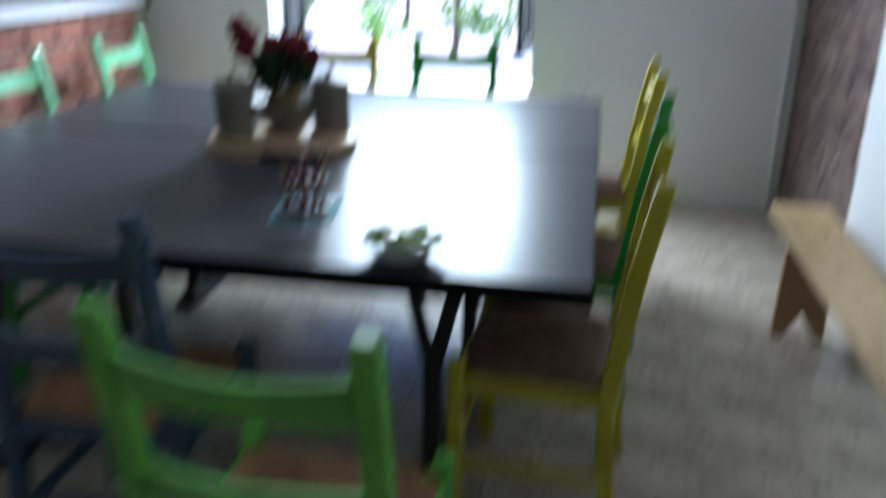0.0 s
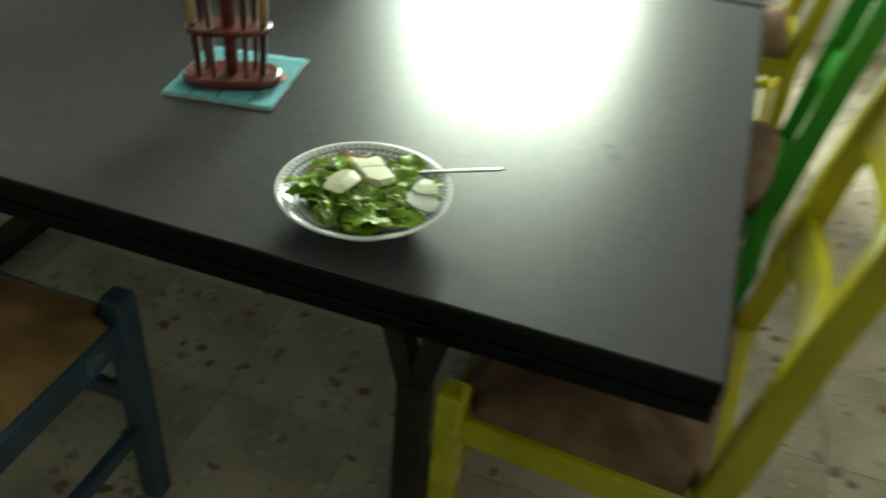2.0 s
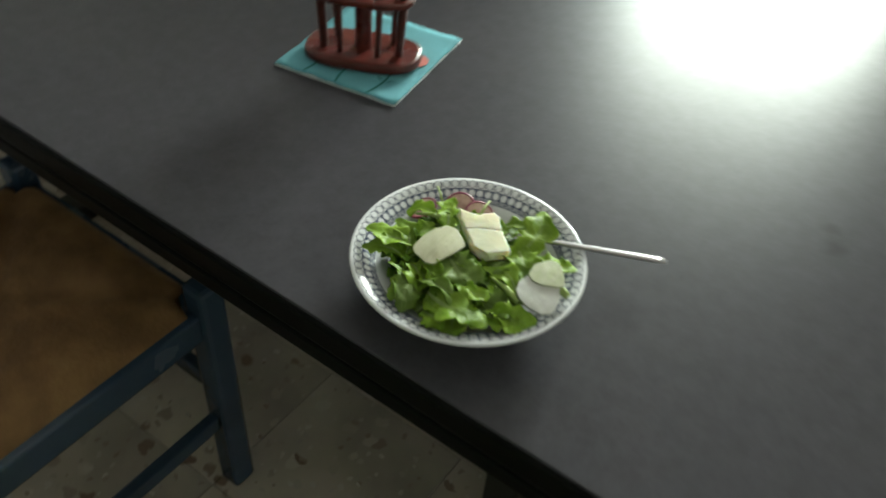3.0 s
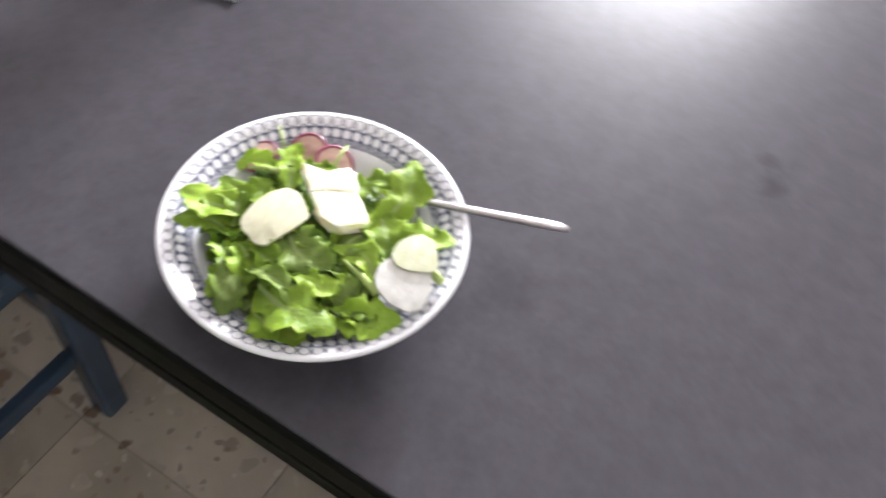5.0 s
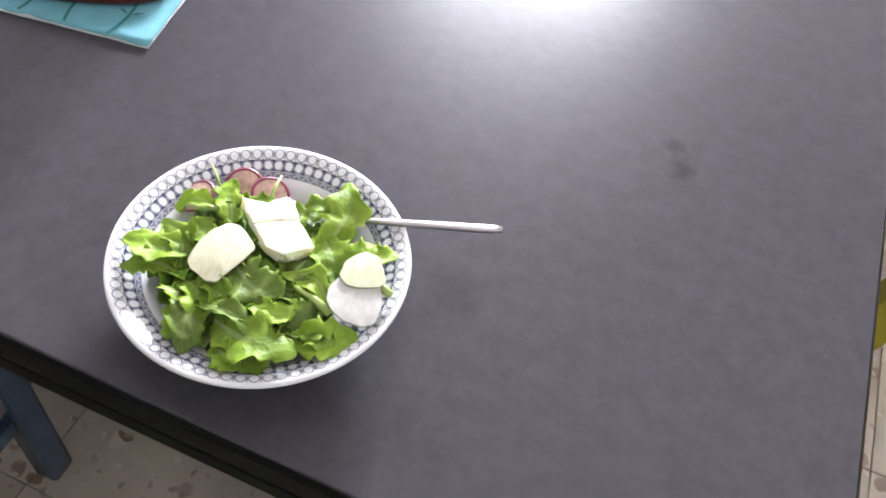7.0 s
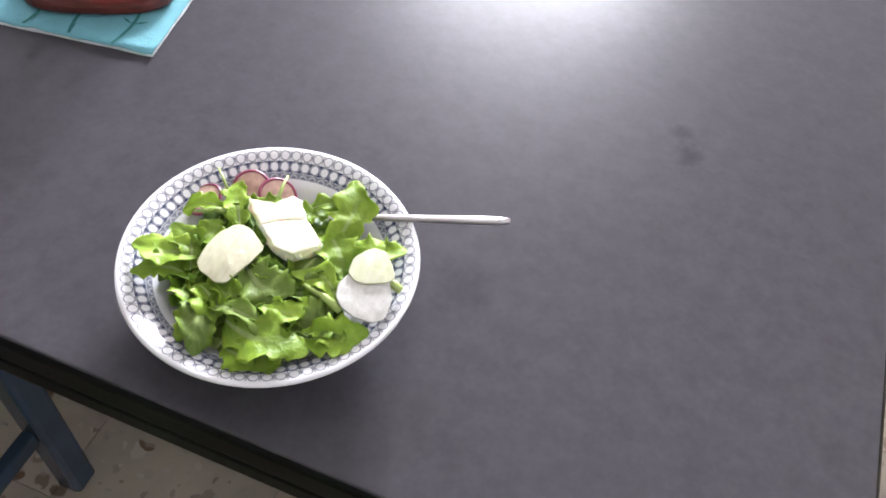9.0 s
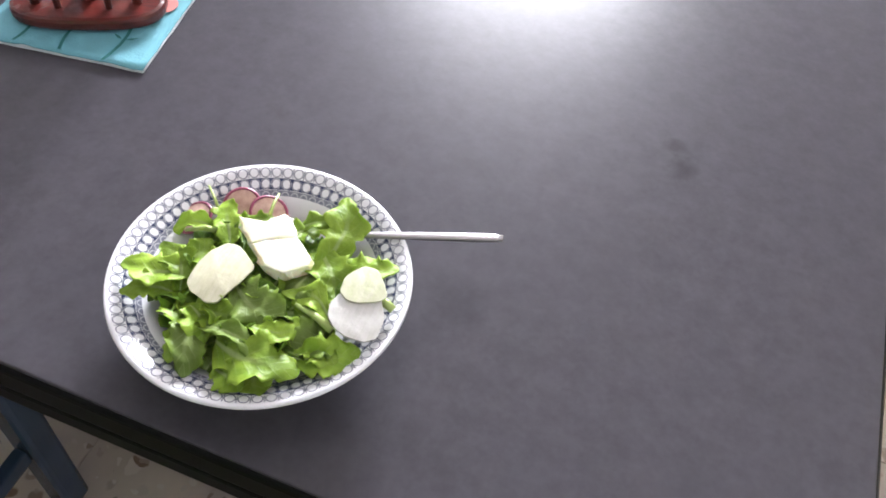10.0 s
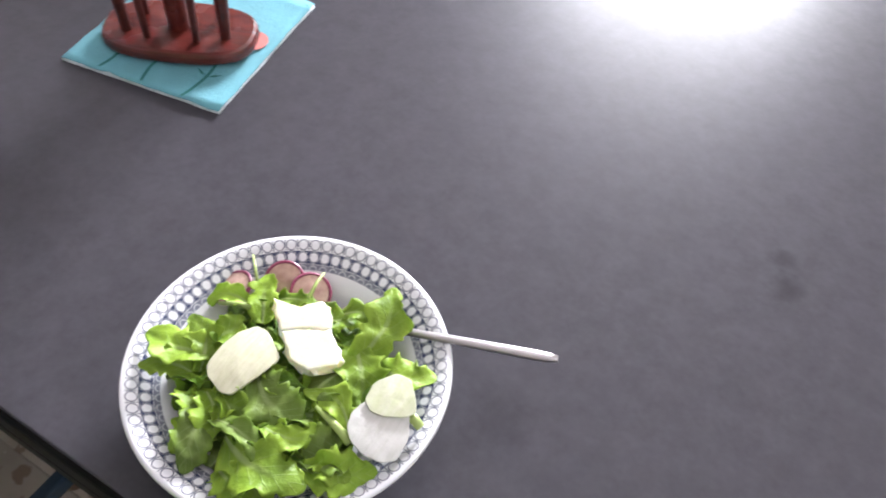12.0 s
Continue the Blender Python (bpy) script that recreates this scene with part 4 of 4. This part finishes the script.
def leaf(rng, length, width, arch, fold, frill, tip=0.0):
    """A torn lettuce blade: arched along its rib, folded across it, with a lobed and gently waved margin."""
    bm = bmesh.new()
    rim, along = bm.verts.layers.float.new("rim"), bm.verts.layers.float.new("along")
    n, k = 30, 14
    ph, skew = rng.uniform(0, 50), rng.uniform(-0.5, 0.5)
    twist, bend = rng.uniform(-0.7, 0.7), rng.uniform(-0.25, 0.25) * length
    pace = rng.uniform(11, 16)
    grid = []
    for i in range(n + 1):
        t = i / n
        half = width * (0.16 + 0.92 * max(0.0, math.sin(math.pi * (0.05 + 0.89 * t))) ** 0.62)
        row = []
        for j in range(k + 1):
            u = 2 * j / k - 1
            edge = abs(u)
            q = ph + (17.0 if u > 0 else 0.0)
            tooth = abs((t * pace * 0.38 + q) % 1.0 - 0.5) * 2
            lobe = 0.55 * noise.noise((t * 4.5, q, 0.0)) + 0.20 * (tooth - 0.5) + 0.30 * noise.noise((t * 14, q, 4.0))
            x = half * u * (1 + lobe * edge * edge * min(1, 0.25 + 2.5 * t))
            y = length * (t - 0.10 * u * u * t + 0.05 * edge * noise.noise((t * 6, q, 8.0)))
            z = arch * length * math.sin(math.pi * t) + tip * length * t ** 3
            z += fold * abs(x) + skew * 0.4 * x
            z += 0.85 * frill * edge ** 2.4 * (math.sin(t * pace + q) + 0.6 * noise.noise((t * 9, q, 2.0)))
            z += 0.0024 * noise.noise((x * 75 + ph, y * 75, 0.0)) + 0.0010 * noise.noise((x * 160, y * 160 + ph, 6.0)) + 0.0032 * noise.noise((x * 24 + ph, y * 24, 3.0))
            a = twist * (t - 0.4)
            xx = x + bend * math.sin(math.pi * t * 0.9)
            v = bm.verts.new((xx * math.cos(a) - z * math.sin(a), y, xx * math.sin(a) + z * math.cos(a)))
            v[rim], v[along] = edge, t
            row.append(v)
        grid.append(row)
    for i in range(n):
        for j in range(k):
            bm.faces.new((grid[i][j], grid[i][j + 1], grid[i + 1][j + 1], grid[i + 1][j]))
    return bm


def lay(bm, mat, m):
    ob = part("lettuce_leaf", bm, mat, salad, smooth=True)
    ob.matrix_local = m
    so = ob.modifiers.new("thickness", "SOLIDIFY")
    so.thickness = 0.00035
    return ob


def heap(x, y):
    """The heap's height over the table."""
    return 0.047 - 0.0155 * ((x * x + (y + 0.008) ** 2) / 0.075 ** 2)


# a bed of darkened leaves, then loose torn ones that fill the heap
rng = random.Random(21)
for i in range(130):
    a = i * 2.399 + rng.uniform(-0.25, 0.25)
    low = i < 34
    rad = 0.052 * math.sqrt((i + 1) / 34) if low else 0.060 * math.sqrt(rng.random())
    cx, cy = rad * math.cos(a) - 0.002, rad * math.sin(a) * 0.92 - 0.012
    if cx + cy > 0.062 or cy > 0.050:
        cx, cy = cx - 0.022, cy - 0.030
    ln = rng.uniform(0.036, 0.052) if low else rng.uniform(0.026, 0.046)
    bm = leaf(rng, ln, rng.uniform(0.010, 0.016) if low else rng.uniform(0.006, 0.012), rng.uniform(-0.02, 0.14), rng.uniform(-0.6, 0.6), rng.uniform(0.002, 0.0045))
    yaw = math.degrees(a) - 90 + (rng.uniform(-70, 70) if low else rng.uniform(-180, 180))
    h = 0.026 + 0.010 * (rad / 0.05) ** 2 if low else heap(cx, cy) - rng.uniform(0.000, 0.008)
    if math.hypot(cx - 0.002, cy - 0.018) < 0.034 or math.hypot(cx + 0.022, cy + 0.020) < 0.026 or math.hypot(cx - 0.072, cy + 0.006) < 0.026:
        h -= 0.007
    # bed leaves all take the darkest green: shade of the gaps put into colour
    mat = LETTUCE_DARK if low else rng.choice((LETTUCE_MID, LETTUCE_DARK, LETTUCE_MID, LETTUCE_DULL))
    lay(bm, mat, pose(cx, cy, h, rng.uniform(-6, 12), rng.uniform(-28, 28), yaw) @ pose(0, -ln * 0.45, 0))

rng = random.Random(4)


def blade(x0, y0, x1, y1, wide, mat, lift=0.0, tilt=0.0, roll=0.0, arch=0.08, fold=0.22, frill=0.0030):
    """A leaf on top of the heap from its root to its tip."""
    ln = math.hypot(x1 - x0, y1 - y0)
    z0, z1 = max(heap(x0, y0), 0.0415 if math.hypot(x0, y0) > 0.070 else 0.0), heap(x1, y1)
    pitch = math.degrees(math.atan2(max(z1, 0.0405) - z0, ln)) + tilt
    lay(leaf(rng, ln * 1.04, wide, arch, fold, frill), mat, pose(x0, y0, z0 + lift, pitch, roll, math.degrees(math.atan2(y1 - y0, x1 - x0)) - 90))


# round the rim
blade(-0.046, -0.020, -0.090, -0.032, 0.0125, LETTUCE_BRIGHT, 0.002, arch=0.10)
blade(-0.045, -0.040, -0.078, -0.055, 0.0080, LETTUCE_BRIGHT, 0.001)
blade(-0.041, -0.038, -0.026, -0.086, 0.0105, LETTUCE_MID, -0.002, roll=-18)
blade(-0.044, -0.037, -0.076, -0.011, 0.0100, LETTUCE_MID, 0.003, roll=12)
blade(-0.045, 0.020, -0.076, 0.006, 0.0085, LETTUCE_BRIGHT, 0.001, arch=0.12, fold=0.4)
blade(-0.034, 0.012, -0.056, 0.043, 0.0105, LETTUCE_BRIGHT, 0.002, frill=0.003)
blade(0.032, 0.022, 0.022, 0.078, 0.0125, LETTUCE_BRIGHT, 0.001, tilt=8, frill=0.003)
blade(0.046, 0.030, 0.083, 0.041, 0.0135, LETTUCE_BRIGHT, 0.0, tilt=6, frill=0.003)
blade(-0.044, 0.036, -0.014, 0.046, 0.0065, LETTUCE_MID, 0.000)
blade(0.000, 0.040, 0.032, 0.051, 0.0080, LETTUCE_MID, 0.002)
blade(0.000, 0.034, 0.020, 0.052, 0.0080, LETTUCE_MID, 0.0)
blade(0.049, -0.053, 0.085, -0.030, 0.0125, LETTUCE_MID, -0.001, roll=10)
blade(0.050, -0.040, 0.076, -0.044, 0.0110, LETTUCE_BRIGHT, 0.001)
blade(0.030, -0.062, 0.042, -0.084, 0.0140, LETTUCE_BRIGHT, -0.002, arch=0.14, fold=0.05)
blade(0.008, -0.080, 0.030, -0.086, 0.0095, LETTUCE_MID, 0.0, frill=0.0035)
# over the middle
blade(-0.020, -0.046, -0.006, -0.091, 0.0120, LETTUCE_DULL, 0.000, roll=-12, fold=0.05)
blade(-0.002, -0.062, 0.057, -0.061, 0.0165, LETTUCE_MID, 0.003, arch=0.10, fold=0.10)
blade(-0.014, -0.058, 0.034, -0.068, 0.0070, LETTUCE_DULL, 0.006, arch=0.10, fold=0.45)
blade(-0.010, -0.021, 0.030, -0.027, 0.0145, LETTUCE_DULL, 0.003, arch=0.06)
blade(0.031, 0.008, 0.033, -0.022, 0.0115, LETTUCE_DULL, 0.002, arch=0.02, fold=0.0)
blade(0.026, 0.034, 0.055, -0.003, 0.0125, LETTUCE_MID, 0.001, frill=0.0042)
blade(0.046, 0.020, 0.060, -0.008, 0.0100, LETTUCE_DARK, 0.001, frill=0.0042)
blade(0.012, -0.047, 0.043, -0.028, 0.0085, LETTUCE_BRIGHT, 0.005, frill=0.0042)
blade(0.063, -0.024, 0.021, -0.017, 0.0090, LETTUCE_BRIGHT, 0.005, arch=0.10, frill=0.003)
blade(-0.026, -0.051, 0.004, -0.042, 0.0115, LETTUCE_MID, 0.002, roll=14)
blade(-0.030, -0.046, -0.012, -0.074, 0.0110, LETTUCE_MID, 0.003, fold=0.3)
blade(-0.060, -0.020, -0.050, 0.010, 0.0105, LETTUCE_MID, 0.002)
blade(0.020, -0.040, 0.036, -0.056, 0.0085, LETTUCE_DARK, 0.003)
for x0, y0, x1, y1, w0, w1 in ((0.064, -0.025, 0.034, -0.019, 0.0034, 0.0014), (-0.044, 0.019, -0.068, 0.008, 0.0026, 0.0012), (-0.058, 0.036, -0.075, 0.052, 0.0013, 0.0008), (-0.021, 0.045, -0.025, 0.067, 0.0016, 0.0009), (0.083, 0.009, 0.094, 0.006, 0.0038, 0.0030)):
    z0, z1 = max(heap(x0, y0), 0.040) + 0.005, max(heap(x1, y1), 0.040) + 0.005
    part("leaf_rib", tube([(x0, y0, z0), ((x0 + x1) / 2, (y0 + y1) / 2, (z0 + z1) / 2 + 0.002), (x1, y1, z1)], [w0, (w0 + w1) / 2, w1], 8), STEM, salad, "pale juicy leaf rib", smooth=True)


def cheese(m):
    """A slice cut in two halves that still lie together, edges crumbled."""
    t = thing("cheese_chunk", m, "thick crumbly white cheese slice lying on the salad", "cheese")
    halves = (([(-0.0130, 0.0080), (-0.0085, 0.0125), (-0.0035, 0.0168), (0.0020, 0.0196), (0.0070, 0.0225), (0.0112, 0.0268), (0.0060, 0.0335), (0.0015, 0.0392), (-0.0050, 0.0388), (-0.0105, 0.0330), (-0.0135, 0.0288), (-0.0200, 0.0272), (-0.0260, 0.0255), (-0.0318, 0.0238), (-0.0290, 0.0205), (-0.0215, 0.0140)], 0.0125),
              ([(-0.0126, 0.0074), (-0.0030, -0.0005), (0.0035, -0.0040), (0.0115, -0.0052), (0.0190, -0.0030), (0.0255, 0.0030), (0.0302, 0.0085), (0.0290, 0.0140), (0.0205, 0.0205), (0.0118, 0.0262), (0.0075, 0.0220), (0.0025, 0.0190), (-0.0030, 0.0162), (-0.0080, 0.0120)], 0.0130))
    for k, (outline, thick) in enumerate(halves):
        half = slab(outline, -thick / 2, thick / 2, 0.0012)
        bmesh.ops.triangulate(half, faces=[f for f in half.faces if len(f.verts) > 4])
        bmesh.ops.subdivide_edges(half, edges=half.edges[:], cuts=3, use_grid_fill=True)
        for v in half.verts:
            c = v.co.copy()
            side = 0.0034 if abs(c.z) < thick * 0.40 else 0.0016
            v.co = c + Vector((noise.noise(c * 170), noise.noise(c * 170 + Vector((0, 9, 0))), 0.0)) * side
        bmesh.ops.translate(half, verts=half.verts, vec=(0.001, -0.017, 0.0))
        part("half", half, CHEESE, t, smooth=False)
    return t


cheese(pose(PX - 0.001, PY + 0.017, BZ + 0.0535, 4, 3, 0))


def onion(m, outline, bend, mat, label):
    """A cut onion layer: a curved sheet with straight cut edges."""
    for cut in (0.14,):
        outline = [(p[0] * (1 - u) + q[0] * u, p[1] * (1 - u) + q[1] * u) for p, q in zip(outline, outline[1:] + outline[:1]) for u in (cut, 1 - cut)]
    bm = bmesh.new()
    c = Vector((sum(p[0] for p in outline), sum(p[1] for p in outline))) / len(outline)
    # outline points at even steps, then rings shrinking to the middle
    pts = []
    for k, p in enumerate(outline):
        q = outline[(k + 1) % len(outline)]
        pts += [(p[0] + (q[0] - p[0]) * u / 3, p[1] + (q[1] - p[1]) * u / 3) for u in range(3)]
    rings = []
    for f in (1.0, 0.97, 0.75, 0.5, 0.25):
        row = []
        for x, y in pts:
            x, y = c.x + (x - c.x) * f, c.y + (y - c.y) * f
            z = -bend * ((x - c.x) / 0.018) ** 2 - bend * 0.45 * ((y - c.y) / 0.02) ** 2 + 0.0005 * noise.noise((x * 120, y * 120, 3))
            row.append(bm.verts.new((x, y, z)))
        rings.append(row)
    mid = bm.verts.new((c.x, c.y, 0))
    n = len(pts)
    for p, q in zip(rings, rings[1:]):
        for k in range(n):
            bm.faces.new((p[k], p[(k + 1) % n], q[(k + 1) % n], q[k]))
    for k in range(n):
        bm.faces.new((rings[-1][k], rings[-1][(k + 1) % n], mid))
    bmesh.ops.recalc_face_normals(bm, faces=bm.faces)
    if mid.normal.z < 0:
        bmesh.ops.reverse_faces(bm, faces=bm.faces)
    ob = part("onion_piece", bm, mat, None, smooth=True)
    ob.matrix_world = m
    so = ob.modifiers.new("thickness", "SOLIDIFY")
    so.thickness = 0.0020
    return tagged(ob, label, "onion", "onion pieces")


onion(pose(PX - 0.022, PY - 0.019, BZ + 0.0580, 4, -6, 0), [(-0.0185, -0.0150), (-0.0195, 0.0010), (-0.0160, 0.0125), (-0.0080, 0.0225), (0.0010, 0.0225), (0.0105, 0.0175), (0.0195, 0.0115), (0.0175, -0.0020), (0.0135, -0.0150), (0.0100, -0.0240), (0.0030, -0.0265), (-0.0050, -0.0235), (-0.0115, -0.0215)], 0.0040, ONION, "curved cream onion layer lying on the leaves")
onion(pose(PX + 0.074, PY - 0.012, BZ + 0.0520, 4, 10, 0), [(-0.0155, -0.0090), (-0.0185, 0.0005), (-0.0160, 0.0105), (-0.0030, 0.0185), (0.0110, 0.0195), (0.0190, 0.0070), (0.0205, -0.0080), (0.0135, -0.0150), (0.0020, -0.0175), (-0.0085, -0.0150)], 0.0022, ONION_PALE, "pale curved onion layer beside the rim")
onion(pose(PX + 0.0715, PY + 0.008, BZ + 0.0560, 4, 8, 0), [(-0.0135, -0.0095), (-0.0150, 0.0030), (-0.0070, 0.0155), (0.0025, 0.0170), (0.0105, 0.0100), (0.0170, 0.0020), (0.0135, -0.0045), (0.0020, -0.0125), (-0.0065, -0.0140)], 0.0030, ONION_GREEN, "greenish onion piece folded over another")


def radish(m):
    r = thing("radish_slice", m, "thin radish slice with a red rim on the plate", "radish", "radish slices")
    part("flesh", lathe([(0, 0), (0.0122, 0), (0.0124, 0.002), (0, 0.0026)], 24), RADISH, r, smooth=False)
    part("skin", lathe([(0.0125, -0.0002), (0.0145, 0.0002), (0.0148, 0.0016), (0.0127, 0.0025), (0.0125, -0.0002)], 24), RADISH_SKIN, r, "red skin", smooth=True)
    return r


rad = radish(pose(PX - 0.048, PY + 0.0515, BZ + 0.0355, 24, 8, 0))
copy_thing(rad, pose(PX - 0.028, PY + 0.0545, BZ + 0.0335, 20, 14, 30))
copy_thing(rad, pose(PX - 0.074, PY + 0.028, BZ + 0.0335, 10, -18, 0))

# spoon: bowl hidden in the salad, handle over the rim
spoon = thing("table_spoon", pose(0, 0, 0), "stainless steel spoon leaning over the plate's rim", "spoon")
a, b_ = Vector((-0.4035, 0.1735, 0.7862)), Vector((-0.292, 0.205, 0.8045))
bm = bmesh.new()
side = Vector((-(b_ - a).y, (b_ - a).x, 0)).normalized()
rows = []
for i in range(17):
    t = i / 16
    p = a.lerp(b_, t) + Vector((0, 0, 0.0003 * math.sin(t * 3.1)))
    hw_ = 0.0029 + 0.0016 * t
    if t > 0.9:
        hw_ *= 0.9 if t < 0.97 else 0.55
    rows.append([bm.verts.new(p + side * hw_ * s + Vector((0, 0, dz))) for s, dz in ((-1, -0.0008), (-0.6, 0.0010), (0.6, 0.0010), (1, -0.0008))])
for p, q in zip(rows, rows[1:]):
    for k in range(4):
        bm.faces.new((p[k], p[(k + 1) % 4], q[(k + 1) % 4], q[k]))
bm.faces.new(rows[0][::-1])
bm.faces.new(rows[-1])
bmesh.ops.recalc_face_normals(bm, faces=bm.faces)
part("handle", bm, STEEL, spoon, smooth=True)
sb = lathe([(0, -0.005), (0.010, -0.0035), (0.017, 0.001), (0.0175, 0.002), (0.0165, 0.0015), (0.0095, -0.0025), (0, -0.004)], 28)
for v in sb.verts:
    v.co.x *= 1.45
ob = part("bowl", sb, STEEL, spoon, smooth=True)
ob.matrix_local = pose(-0.4235, 0.169, 0.7770, 0, -22, 13)

# thin wire loop standing at the far edge of the table
ring = thing("wire_holder", pose(-0.115, 2.22, BZ), "thin wire napkin holder standing on the table", "holder")
part("loop", tube([(0.052 * math.cos(t * .3), 0, 0.052 + 0.052 * math.sin(t * .3)) for t in range(-5, 17)], 0.0018, 6), RING, ring)
part("foot", boxed(-0.045, 0.045, -0.02, 0.02, 0.0005, 0.004, bevel=0.001), RING, ring)

# ---- stones of the bare masonry ----
rng = random.Random(9)
z = 0.01
row = 0
while z < H - 0.04:
    h = rng.uniform(0.055, 0.11)
    y = YS + 0.04 + rng.uniform(0, 0.06)
    while y < Y1 - 0.05:
        ln = min(rng.uniform(0.16, 0.46), Y1 - 0.012 - y)
        if ln > 0.05 and z + h < H:
            bm = bmesh.new()
            bmesh.ops.create_cube(bm, size=1, matrix=Matrix.Diagonal((0.07, ln - 0.012, h - 0.010, 1)))
            bmesh.ops.bevel(bm, geom=bm.edges[:], offset=0.011, segments=1, affect="EDGES")
            for v in bm.verts:
                v.co += Vector((rng.uniform(-.004, .004), rng.uniform(-.008, .008), rng.uniform(-.007, .007)))
            ob = part("stone", bm, STONE, bare)
            ob.matrix_world = pose(X1 + 0.053 + rng.uniform(-0.006, 0.007), y + ln / 2, z + h / 2)
        y += ln
    z += h
    row += 1

# ---- floor tiles ----
S = 0.305
tile = mesh_of("tile", boxed(-S / 2 + 0.0008, S / 2 - 0.0008, -S / 2 + 0.0008, S / 2 - 0.0008, -0.02, 0.0, bevel=0.0012, segments=1), TILE)
rng = random.Random(6)
far_tiles = bmesh.new()
for i in range(-12, 6):
    for j in range(-16, 12):
        x, y = 0.05 + i * S + S / 2, 0.08 + j * S + S / 2
        if x + S / 2 < X0 or x - S / 2 > X1 + 0.08 or y + S / 2 < Y0 or y - S / 2 > Y1:
            continue
        if -2.4 < x < 1.2 and -1.0 < y < 3.2:
            ob = new("tile", tile)
            ob.parent = floor
            ob.matrix_world = pose(x, y, rng.uniform(-0.0006, 0.0), rng.uniform(-.08, .08), rng.uniform(-.08, .08))
        else:
            box(far_tiles, x - S / 2 + 0.0008, x + S / 2 - 0.0008, y - S / 2 + 0.0008, y + S / 2 - 0.0008, -0.02, 0.0)
tagged(part("far_tiles", far_tiles, TILE, floor), kind="stuff")
